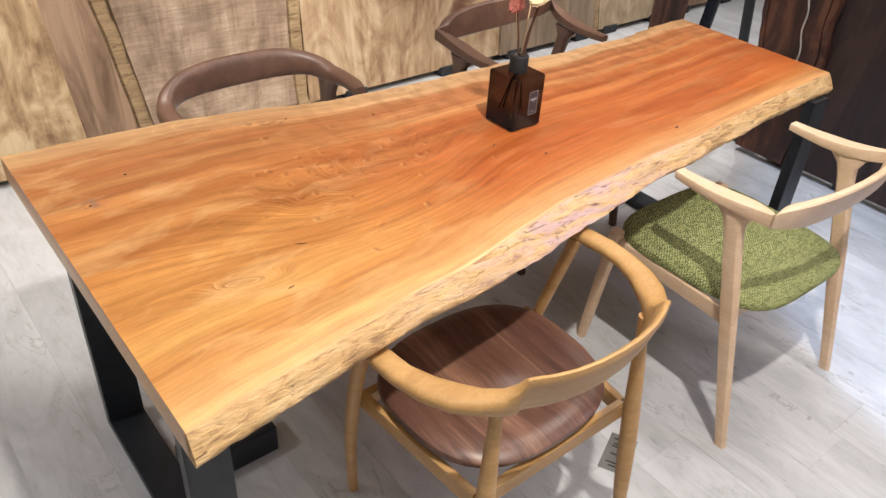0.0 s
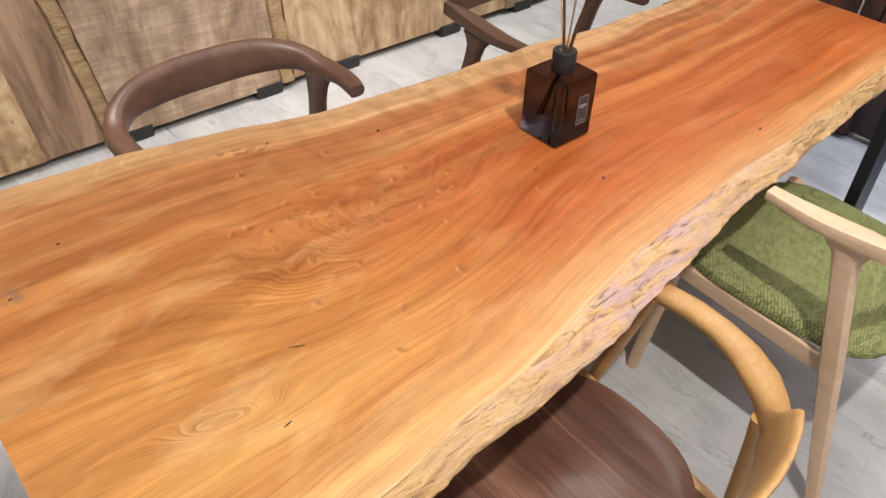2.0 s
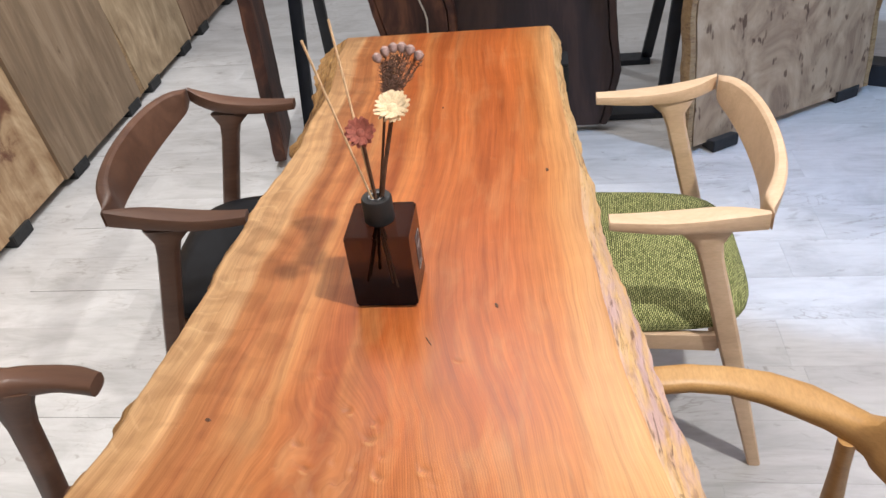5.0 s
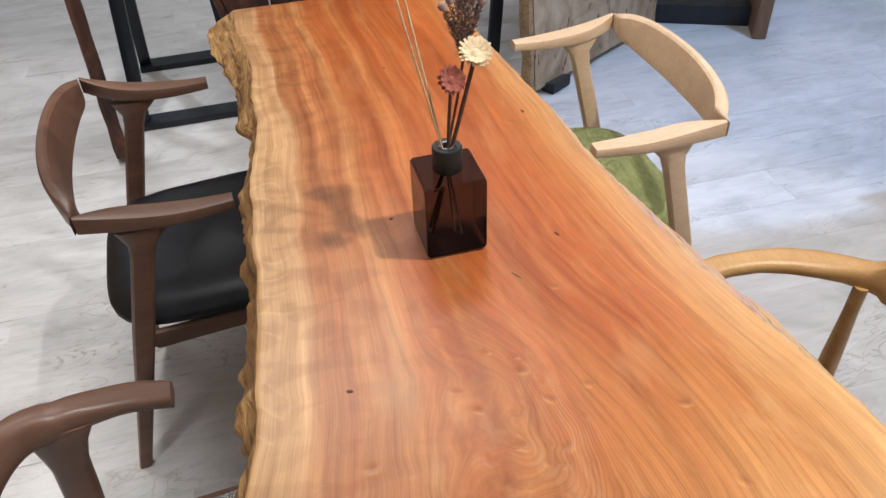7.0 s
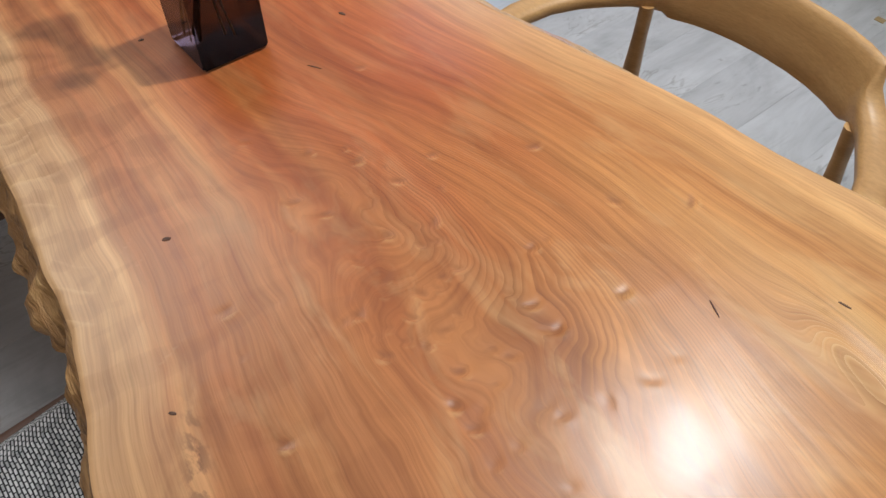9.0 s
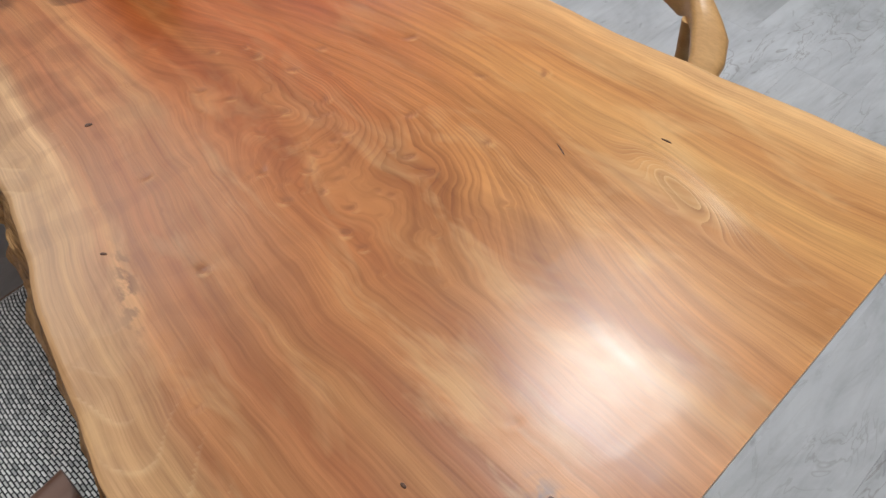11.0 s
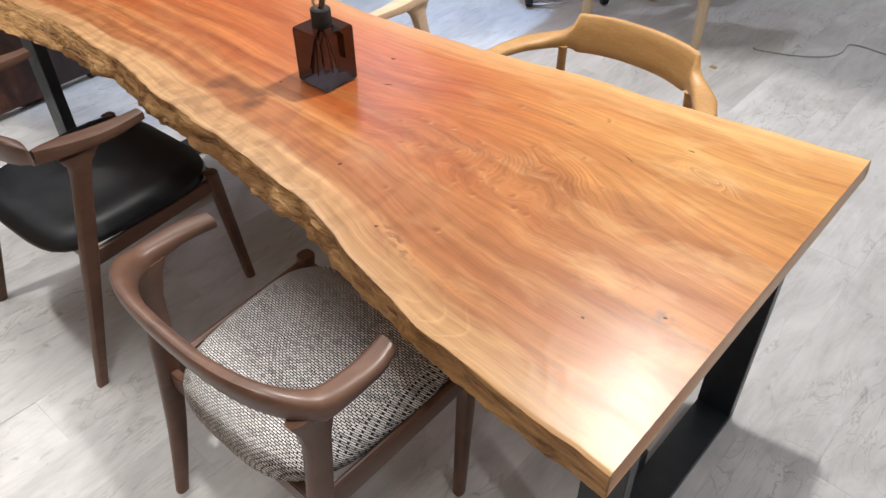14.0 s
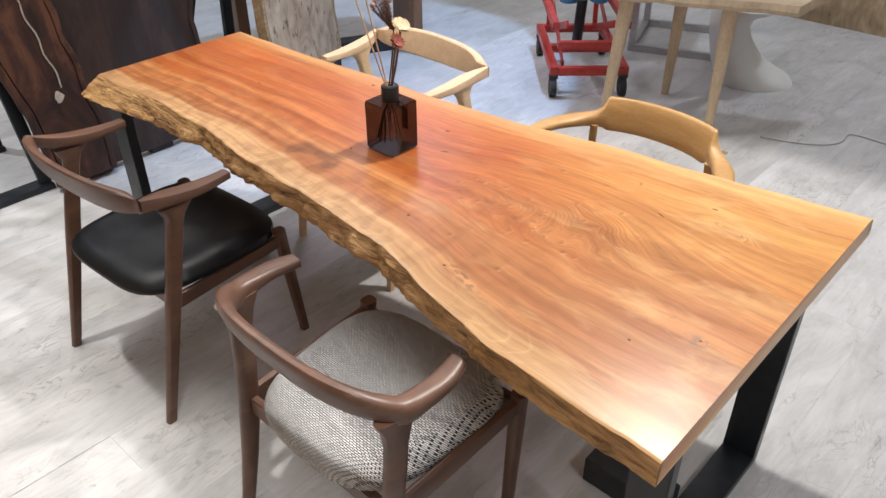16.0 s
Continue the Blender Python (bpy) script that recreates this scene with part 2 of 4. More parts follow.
    wv.wave_type, wv.bands_direction, wv.wave_profile = "BANDS", "Y", "SAW"
    wv.inputs["Scale"].default_value, wv.inputs["Distortion"].default_value = 52.0, 2.0
    wv.inputs["Detail"].default_value, wv.inputs["Detail Scale"].default_value = 2.0, 0.5
    nt.links.new(comb.outputs[0], wv.inputs["Vector"])
    ring = wv.outputs["Fac"]
    patch = ramp(nt, noise_at(4.0, 6.0, 1.0, 2), [(0.38, (0.15, 0.15, 0.15)), (0.6, (1, 1, 1))])
    ringed = mul(ramp(nt, add(mul(heart, 0.9), add(mul(heart_b, 0.5), mul(eye, 1.1))), [(0.25, (0, 0, 0)), (0.75, (1, 1, 1))]), patch)
    c = mix(nt, add(mul(ringed, 0.5), 0.08), c, ramp(nt, ring, [(0.0, (1.1, 1.08, 1.05)), (0.55, (0.98, 0.95, 0.92)), (0.86, (0.6, 0.48, 0.4)), (1.0, (0.5, 0.38, 0.3))]), "MULTIPLY")
    c = mix(nt, mul(mul(eye, 0.5), ramp(nt, ring, [(0.0, (1, 1, 1)), (0.3, (0, 0, 0))])), c, (0.72, 0.5, 0.24))
    # dent shading painted into the colour: darker in the pit, paler on the lip
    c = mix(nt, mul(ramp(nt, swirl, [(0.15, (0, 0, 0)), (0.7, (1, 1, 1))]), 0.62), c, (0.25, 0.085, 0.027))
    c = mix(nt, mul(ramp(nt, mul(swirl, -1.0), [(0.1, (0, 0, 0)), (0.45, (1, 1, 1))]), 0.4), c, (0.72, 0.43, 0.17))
    # scallop crests paled in the colour, standing in for chatoyant sheen
    c = mix(nt, mul(ramp(nt, ripple, [(0.3, (0, 0, 0)), (0.8, (1, 1, 1))]), 0.5), c, (0.72, 0.47, 0.25))
    # grey bruise by the near end, dark bark fleck in the sapwood
    bruise = mul(hill(0.1, 0.275, 0.022, 0.017), ramp(nt, noise_at(60, 60, 1.0, 2), [(0.4, (0, 0, 0)), (0.6, (1, 1, 1))]))
    c = mix(nt, mul(bruise, 0.75), c, (0.15, 0.11, 0.1))
    fleck = mul(hill(0.575, 0.425, 0.06, 0.012, -22), ramp(nt, noise_at(45, 90, 1.0, 3), [(0.48, (0, 0, 0)), (0.6, (1, 1, 1))]))
    c = mix(nt, mul(fleck, 0.7), c, (0.1, 0.035, 0.02))
    # pin knots and freckles
    vor = nt.nodes.new("ShaderNodeTexVoronoi")
    vor.inputs["Scale"].default_value = 4.5
    mp = nt.nodes.new("ShaderNodeMapping")
    mp.inputs["Scale"].default_value = (0.55, 1.3, 1)
    nt.links.new(v0, mp.inputs[0])
    nt.links.new(mp.outputs[0], vor.inputs["Vector"])
    knot = ramp(nt, vor.outputs["Distance"], [(0.01, (0.2, 0.12, 0.08)), (0.02, (0.78, 0.7, 0.62)), (0.06, (1, 1, 1))])
    c = mix(nt, 0.7, c, knot, "MULTIPLY")
    nt.links.new(c, b.inputs["Base Color"])
    nt.links.new(ramp(nt, add(mul(streak, 0.5), mul(flame, 0.5)), [(0.3, (0.28,) * 3), (0.7, (0.36,) * 3)]), b.inputs["Roughness"])
    h = add(mul(streak, 0.25), mul(quilt_sheen, 0.45))
    h = add(h, mul(mul(ring, ringed), -0.3))
    h = add(h, mul(hair, 0.06))
    bump(nt, b, h, 0.22, 0.005)
    b.inputs["Specular IOR Level"].default_value = 0.42
    return m


def bark_material(name, base, dark, pale, tint):
    m, nt, b = shader(name, 0.6)
    v = coords(nt, (5, 22, 22), (8, 0, 4))
    n = noise_tex(nt, v, 2.0, 6, 0.65, 1.0)
    spots = noise_tex(nt, coords(nt, (9, 60, 70), (0, 10, 0)), 1.6, 4, 0.65, 0.8)
    c = ramp(nt, n, [(0.3, dark), (0.46, base), (0.7, pale)])
    sx = nt.nodes.new("ShaderNodeSeparateXYZ")
    nt.links.new(coords(nt), sx.inputs[0])
    off = mathn(nt, "MULTIPLY", mathn(nt, "ADD", sx.outputs[0], 0.15), 2.4)
    along = mathn(nt, "EXPONENT", mathn(nt, "MULTIPLY", mathn(nt, "MULTIPLY", off, off), -1.0))
    film = noise_tex(nt, coords(nt, (6, 30, 45), (6, 0, 3)), 1.2, 4, 0.6, 0.6)
    c = mix(nt, mathn(nt, "MULTIPLY", along, ramp(nt, film, [(0.38, (0, 0, 0)), (0.62, (0.85, 0.85, 0.85))])), c, tint)
    c = mix(nt, 0.7, c, ramp(nt, spots, [(0.33, (0.16, 0.09, 0.05)), (0.43, (1, 1, 1))]), "MULTIPLY")
    nt.links.new(c, b.inputs["Base Color"])
    bump(nt, b, mathn(nt, "ADD", n, spots), 0.8, 0.006)
    return m


def slab_material(name, c1, c2, c3, kind=0, seed=0.0):
    """Upright show slabs: burl (1), curly (2), burl with a dark red patch (3), pitted (4) or plain (0), unoiled and matt."""
    m, nt, b = shader(name, 0.62)
    v = coords(nt, (5, 5, 0.9), (0, 7, 0), (seed, seed * 2, seed))
    n = noise_tex(nt, v, 1.6, 6, 0.6, 1.2)
    burl = noise_tex(nt, coords(nt, (1, 1, 0.6), (0, 0, 0), (seed, 0, seed)), 5.0, 7, 0.62, 2.2)
    curl = noise_tex(nt, coords(nt, (3, 3, 30), (0, 6, 0), (seed, 0, 0)), 2.0, 2, 0.5, 1.2)
    fine = noise_tex(nt, coords(nt, (40, 40, 3), (0, 4, 0), (seed, 0, 0)), 1.5, 3, 0.6, 0.5)
    f = n if kind == 0 else mathn(nt, "ADD", mathn(nt, "MULTIPLY", n, 0.4), mathn(nt, "MULTIPLY", burl, 0.6))
    c = ramp(nt, f, [(0.38, c1), (0.5, c2), (0.6, c3)])
    if kind == 4:
        c = ramp(nt, burl, [(0.35, c1), (0.5, c2), (0.66, c3)])
    c = mix(nt, 0.1 if kind == 4 else 0.35, c, ramp(nt, fine, [(0.35, (0.66, 0.6, 0.55)), (0.6, (1.05, 1.05, 1.05))]), "MULTIPLY")
    relief = mathn(nt, "ADD", mathn(nt, "MULTIPLY", f, 0.8), mathn(nt, "MULTIPLY", fine, 0.12))
    if kind == 2:
        c = mix(nt, 0.45, c, ramp(nt, curl, [(0.38, (0.7, 0.67, 0.64)), (0.52, (1, 1, 1)), (0.62, (1.15, 1.15, 1.15))]), "MULTIPLY")
        relief = mathn(nt, "ADD", relief, mathn(nt, "MULTIPLY", curl, 0.9))
    if kind == 3:
        mp = nt.nodes.new("ShaderNodeMapping")
        mp.vector_type = "TEXTURE"
        mp.inputs["Location"].default_value, mp.inputs["Scale"].default_value = (0.36, 0, 0.52), (0.17, 5.0, 0.3)
        nt.links.new(coords(nt), mp.inputs[0])
        ln = nt.nodes.new("ShaderNodeVectorMath")
        ln.operation = "LENGTH"
        nt.links.new(mp.outputs[0], ln.inputs[0])
        patch = ramp(nt, mathn(nt, "ADD", ln.outputs["Value"], mathn(nt, "MULTIPLY", mathn(nt, "SUBTRACT", burl, 0.5), 3.0)), [(0.55, (0.85, 0.85, 0.85)), (0.95, (0, 0, 0))])
        c = mix(nt, patch, c, (0.13, 0.05, 0.028))
    pits = noise_tex(nt, coords(nt, (18, 18, 7), (0, 0, 0), (seed, 0, 0)), 1.5, 2)
    c = mix(nt, 0.8, c, ramp(nt, pits, [(0.33 if kind == 4 else 0.25, (0.16, 0.09, 0.06)), (0.38 if kind == 4 else 0.31, (1, 1, 1))]), "MULTIPLY")
    nt.links.new(c, b.inputs["Base Color"])
    bump(nt, b, relief, 0.55, 0.005)
    return m


def floor_material():
    m, nt, b = shader("whitewashed_plank", 0.36)
    tc = nt.nodes.new("ShaderNodeTexCoord")
    oi = nt.nodes.new("ShaderNodeObjectInfo")
    add = nt.nodes.new("ShaderNodeVectorMath")
    sc = nt.nodes.new("ShaderNodeVectorMath")
    sc.operation = "SCALE"
    sc.inputs[0].default_value, sc.inputs["Scale"].default_value = (7.3, 3.1, 5.0), 1.0
    nt.links.new(oi.outputs["Random"], sc.inputs["Scale"])
    nt.links.new(tc.outputs["Object"], add.inputs[0])
    nt.links.new(sc.outputs[0], add.inputs[1])

    def st(s):
        mp = nt.nodes.new("ShaderNodeMapping")
        mp.inputs["Scale"].default_value = s
        nt.links.new(add.outputs[0], mp.inputs[0])
        return mp.outputs[0]
    cloud = noise_tex(nt, st((3.6, 1.7, 1)), 1.7, 5, 0.6, 1.0)
    grain = noise_tex(nt, st((26, 3.4, 1)), 1.2, 6, 0.65, 1.6)
    c = ramp(nt, cloud, [(0.3, (0.39, 0.39, 0.395)), (0.5, (0.49, 0.49, 0.5)), (0.7, (0.57, 0.57, 0.58))])
    c = mix(nt, 0.3, c, ramp(nt, grain, [(0.3, (0.62, 0.6, 0.58)), (0.55, (1, 1, 1))]), "MULTIPLY")
    knots = noise_tex(nt, st((14, 6, 1)), 1.1, 3, 0.6, 1.6)
    vein = mathn(nt, "ABSOLUTE", mathn(nt, "SUBTRACT", noise_tex(nt, st((9, 2.6, 1)), 1.0, 3, 0.55, 2.6), 0.5))
    some = ramp(nt, noise_tex(nt, st((3.5, 2.5, 1)), 1.0, 2), [(0.5, (0, 0, 0)), (0.66, (1, 1, 1))])
    thin = ramp(nt, vein, [(0.0, (0.75, 0.75, 0.75)), (0.022, (0, 0, 0))])
    c = mix(nt, mathn(nt, "MULTIPLY", thin, some), c, (0.27, 0.25, 0.235))
    c = mix(nt, 0.5, c, ramp(nt, knots, [(0.26, (0.45, 0.42, 0.4)), (0.36, (1, 1, 1))]), "MULTIPLY")
    c = mix(nt, 0.5, c, ramp(nt, oi.outputs["Random"], [(0, (0.86, 0.85, 0.84)), (1, (1, 1, 1))]), "MULTIPLY")
    nt.links.new(c, b.inputs["Base Color"])
    nt.links.new(ramp(nt, cloud, [(0.3, (0.3,) * 3), (0.7, (0.46,) * 3)]), b.inputs["Roughness"])
    bump(nt, b, grain, 0.12, 0.001)
    return m


def smoked_glass():
    m, nt, b = shader("smoked_glass", 0.03, 0.0, (0.085, 0.07, 0.08))
    b.inputs["Transmission Weight"].default_value = 1.0
    b.inputs["IOR"].default_value = 1.13
    b.inputs["Coat Weight"].default_value = 0.12
    b.inputs["Coat Roughness"].default_value = 0.02
    return m


M_TOP = tabletop_material()
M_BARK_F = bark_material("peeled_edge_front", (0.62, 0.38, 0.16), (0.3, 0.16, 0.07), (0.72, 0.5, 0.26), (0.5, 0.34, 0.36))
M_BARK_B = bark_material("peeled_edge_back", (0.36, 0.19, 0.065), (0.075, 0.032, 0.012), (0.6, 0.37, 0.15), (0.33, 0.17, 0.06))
M_STEEL = plain("black_powdercoat", (0.012, 0.015, 0.02), 0.38, 0.0, 0.3, 30, 0.15)
M_WALNUT = wood("walnut", (0.062, 0.03, 0.02), (0.105, 0.052, 0.034), (0.15, 0.078, 0.05), (5, 0.9, 5), 8, 0.36, False, 0.08)
M_WALNUT_SEAT = wood("walnut_seat", (0.045, 0.017, 0.012), (0.13, 0.06, 0.04), (0.34, 0.18, 0.115), (9, 0.5, 3), 5.5, 0.34, False, 0.4)
M_BEECH = wood("pale_beech", (0.56, 0.38, 0.24), (0.66, 0.47, 0.31), (0.74, 0.55, 0.39), (6, 1.6, 6), 8, 0.45, False, 0.12)
M_OAK = wood("golden_oak", (0.4, 0.21, 0.07), (0.49, 0.275, 0.1), (0.57, 0.34, 0.135), (1.6, 5, 12), 9, 0.4, False, 0.22)
M_GREEN = fabric("green_tweed", (0.03, 0.038, 0.008), (0.12, 0.14, 0.035), (0.5, 0.52, 0.22), 0.0056)
M_GREY = fabric("grey_tweed", (0.022, 0.023, 0.026), (0.28, 0.285, 0.29), (0.76, 0.76, 0.76), 0.0066)
M_LEATHER = plain("black_leather", (0.007, 0.008, 0.011), 0.42, 0.0, 0.3, 20, 0.1)
M_LEATHER.node_tree.nodes["Principled BSDF"].inputs["Specular IOR Level"].default_value = 0.3
M_FLOOR = floor_material()
M_WALL = plain("wall_paint", (0.5, 0.47, 0.43), 0.8, 0.0, 0.06, 3, 0.1)
M_CEIL = plain("ceiling_paint", (0.62, 0.6, 0.58), 0.85, 0.0, 0.05, 3, 0.1)
M_GLASS = smoked_glass()
M_CAP = plain("black_cap", (0.014, 0.013, 0.014), 0.5, 0, 0.2, 60, 0.1)
M_RUBBER = plain("black_rubber", (0.02, 0.021, 0.023), 0.7, 0, 0.3, 40, 0.2)
M_STEM = plain("dry_stem", (0.1, 0.05, 0.03), 0.8, 0, 0.4, 120, 0.5)
M_REED = plain("pale_reed", (0.62, 0.43, 0.26), 0.7, 0, 0.15, 120, 0.2)
M_PINK = plain("dried_pink_petal", (0.3, 0.085, 0.06), 0.8, 0, 0.4, 160, 0.4)
M_CREAM = plain("dried_cream_petal", (0.72, 0.56, 0.36), 0.8, 0, 0.2, 160, 0.4)
M_PLUME = plain("dried_plume", (0.16, 0.085, 0.06), 0.9, 0, 0.4, 140, 0.4)
M_BUD = plain("dusty_bud", (0.36, 0.24, 0.22), 0.9, 0, 0.3, 160, 0.4)
M_LABEL = plain("label_print", (0.035, 0.036, 0.042), 0.5, 0, 0.1, 60, 0.0)
M_INK = plain("silver_ink", (0.36, 0.36, 0.37), 0.45, 0, 0.05, 60, 0.0)
M_PAPER = plain("paper_tag", (0.62, 0.62, 0.6), 0.7, 0, 0.06, 60, 0.05)
M_GREYINK = plain("grey_ink", (0.1, 0.1, 0.11), 0.6, 0, 0.05, 60, 0.0)
M_S_TAN = slab_material("tan_burl_slab", (0.2, 0.115, 0.055), (0.42, 0.28, 0.15), (0.6, 0.45, 0.27), 1, 1.0)
M_S_BROWN = slab_material("brown_slab", (0.13, 0.072, 0.042), (0.23, 0.14, 0.085), (0.34, 0.22, 0.14), 0, 2.0)
M_S_CURLY = slab_material("grey_brown_curly_slab", (0.22, 0.145, 0.095), (0.34, 0.235, 0.16), (0.45, 0.33, 0.235), 2, 3.0)
M_S_PALE = slab_material("pale_tan_slab", (0.26, 0.18, 0.11), (0.38, 0.28, 0.175), (0.5, 0.38, 0.25), 1, 4.0)
M_S_RED = slab_material("tan_and_red_burl_slab", (0.24, 0.125, 0.065), (0.42, 0.28, 0.16), (0.56, 0.41, 0.26), 3, 5.5)
M_S_PLAIN = slab_material("plain_tan_slab", (0.2, 0.14, 0.09), (0.26, 0.185, 0.12), (0.32, 0.235, 0.16), 0, 6.0)
M_S_DARK = slab_material("dark_walnut_slab", (0.022, 0.012, 0.011), (0.034, 0.018, 0.016), (0.052, 0.027, 0.022), 0, 7.0)
M_S_REDDARK = slab_material("red_brown_slab", (0.02, 0.008, 0.006), (0.065, 0.023, 0.015), (0.15, 0.06, 0.032), 1, 8.0)
M_S_BURL = slab_material("pale_knotty_slab", (0.26, 0.17, 0.11), (0.4, 0.28, 0.18), (0.5, 0.37, 0.25), 4, 9.0)
M_LIVE = bark_material("golden_live_edge", (0.34, 0.22, 0.105), (0.15, 0.085, 0.04), (0.44, 0.31, 0.17), (0.25, 0.16, 0.09))
M_ASH = wood("pale_ash", (0.42, 0.31, 0.2), (0.52, 0.4, 0.27), (0.62, 0.49, 0.35), (6, 6, 1.2), 8, 0.5, False, 0.25)
M_BOARD = wood("brown_board", (0.11, 0.06, 0.035), (0.17, 0.095, 0.055), (0.23, 0.135, 0.08), (6, 6, 1.0), 8, 0.5)
M_RED = plain("red_paint", (0.36, 0.03, 0.022), 0.4, 0, 0.25, 40, 0.15)
M_WHITE = plain("white_plastic", (0.68, 0.68, 0.67), 0.35, 0, 0.04, 10, 0.02)
M_BLUE = plain("blue_film", (0.05, 0.2, 0.42), 0.4, 0, 0.3, 30, 0.3)
M_METAL = plain("brushed_steel", (0.5, 0.5, 0.52), 0.35, 1.0, 0.1, 60, 0.1)
M_CABLE = plain("grey_cable", (0.4, 0.39, 0.38), 0.6, 0, 0.1, 60, 0.1)
M_TAPE = plain("brown_tape", (0.32, 0.22, 0.1), 0.5, 0, 0.1, 60, 0.1)
M_NAVY = plain("dark_navy_steel", (0.008, 0.011, 0.018), 0.4, 0.0, 0.3, 30, 0.15)
M_RESIN = plain("pale_resin", (0.55, 0.5, 0.44), 0.3, 0, 0.15, 60, 0.05)
M_KNOT = plain("dark_knot", (0.1, 0.042, 0.022), 0.6, 0, 0.5, 300, 0.3)

# ---------------------------------------------------------------- mesh helpers
def finish(name, bm, mat, angle=40):
    bmesh.ops.recalc_face_normals(bm, faces=bm.faces)
    me = bpy.data.meshes.new(name)
    bm.to_mesh(me)
    bm.free()
    me.polygons.foreach_set("use_smooth", [True] * len(me.polygons))
    me.set_sharp_from_angle(angle=radians(angle))
    if mat:
        me.materials.append(mat)
    return me


def part(name, bm, mat, parent, label="", angle=40):
    ob = new(name, finish(name, bm, mat, angle))
    ob.parent = parent
    return tagged(ob, label)


def thing(name, label, category, m=None, group="", kind=""):
    ob = new(name)
    ob.empty_display_size = 0.1
    if m is not None:
        ob.matrix_world = m
    return tagged(ob, label, category, group, kind)


def solid(name, bm, mat, label, category, m=None, group="", kind="", angle=40):
    ob = new(name, finish(name, bm, mat, angle))
    if m is not None:
        ob.matrix_world = m
    return tagged(ob, label, category, group, kind)


def V(*a):
    return Vector(a)


def loft(sections, n=14, p=2.6, bm=None):
    """Skin rings of rounded section; each section is (centre, half-width vector, half-height vector)."""
    bm = bm or bmesh.new()
    rings = []
    for c, u, v in sections:
        c, u, v = Vector(c), Vector(u), Vector(v)
        ring = []
        for i in range(n):
            a = 2 * math.pi * (i + 0.5) / n
            ca, sa = math.cos(a), math.sin(a)
            r = (abs(ca) ** p + abs(sa) ** p) ** (-1 / p)
            ring.append(bm.verts.new(c + u * (r * ca) + v * (r * sa)))
        rings.append(ring)
    for a, b in zip(rings, rings[1:]):
        for i in range(n):
            bm.faces.new((a[i], a[(i + 1) % n], b[(i + 1) % n], b[i]))
    for ring in (rings[0], rings[-1]):
        c = bm.verts.new(sum((w.co for w in ring), Vector()) / n)
        for i in range(n):
            bm.faces.new((ring[i], ring[(i + 1) % n], c))
    return bm


def box(x0, x1, y0, y1, z0, z1, bevel=0.0, bm=None):
    own = bm is None
    bm = bm or bmesh.new()
    r = bmesh.ops.create_cube(bm, size=1, matrix=Matrix.LocRotScale(((x0 + x1) / 2, (y0 + y1) / 2, (z0 + z1) / 2), None, (x1 - x0, y1 - y0, z1 - z0)))
    if bevel and own:
        bmesh.ops.bevel(bm, geom=bm.edges[:], offset=bevel, segments=2, affect="EDGES")
    return bm


def bar(a, b, w, h, side=(1, 0, 0), p=8, n=12):
    """A straight bar of rectangular section from a to b; w along side, h across it."""
    a, b, s = Vector(a), Vector(b), Vector(side)
    d = (b - a).normalized()
    s = (s - d * s.dot(d)).normalized()
    t = d.cross(s)
    return loft([(a, s * w / 2, t * h / 2), (b, s * w / 2, t * h / 2)], n, p)


def tube(points, r, n=8, taper=None):
    pts = [Vector(q) for q in points]
    secs = []
    for i, q in enumerate(pts):
        d = (pts[min(i + 1, len(pts) - 1)] - pts[max(i - 1, 0)]).normalized()
        s = d.orthogonal().normalized()
        if abs(d.x) < 0.9:
            s = (Vector((1, 0, 0)) - d * d.x).normalized()
        k = r if taper is None else r * (1 + (taper - 1) * i / (len(pts) - 1))
        secs.append((q, s * k, d.cross(s) * k))
    return loft(secs, n, 2)


def lathe(profile, n=24, centre=(0, 0, 0)):
    bm = bmesh.new()
    c = Vector(centre)
    rings = [[bm.verts.new(c + V(r * math.cos(2 * math.pi * i / n), r * math.sin(2 * math.pi * i / n), z)) for i in range(n)] for r, z in profile]
    for a, b in zip(rings, rings[1:]):
        for i in range(n):
            bm.faces.new((a[i], a[(i + 1) % n], b[(i + 1) % n], b[i]))
    for r in (rings[0], rings[-1]):
        bm.faces.new(r)
    return bm


def curve_at(stops, x):
    """Smooth interpolation through a few (x, value) stops."""
    if x <= stops[0][0]:
        return stops[0][1]
    for i in range(len(stops) - 1):
        x0, a = stops[i]
        x1, b = stops[i + 1]
        if x <= x1:
            f = (x - x0) / (x1 - x0)
            p = stops[i - 1] if i else stops[i]
            q = stops[i + 2] if i + 2 < len(stops) else stops[i + 1]
            m0 = (b - p[1]) / (x1 - p[0]) * (x1 - x0)
            m1 = (q[1] - a) / (q[0] - x0) * (x1 - x0)
            return (2 * f**3 - 3 * f**2 + 1) * a + (f**3 - 2 * f**2 + f) * m0 + (-2 * f**3 + 3 * f**2) * b + (f**3 - f**2) * m1
    return stops[-1][1]


# ---------------------------------------------------------------- room shell
ROOM = (-3.5, 6.5, -6.5, 2.12, 3.0)


def wall(name, x0, x1, y0, y1):
    solid(name, box(x0, x1, y0, y1, -0.05, ROOM[4] + 0.05), M_WALL, "plain painted showroom wall", "wall", kind="structure")


X0, X1, Y0, Y1, ZC = ROOM
wall("wall_north", X0 - 0.12, X1 + 0.12, Y1, Y1 + 0.12)
wall("wall_south", X0 - 0.12, X1 + 0.12, Y0 - 0.12, Y0)
wall("wall_west", X0 - 0.12, X0, Y0, Y1)
wall("wall_east", X1, X1 + 0.12, Y0, Y1)
solid("ceiling", box(X0, X1, Y0, Y1, ZC, ZC + 0.1), M_CEIL, "plain pale showroom ceiling", "ceiling", kind="structure")
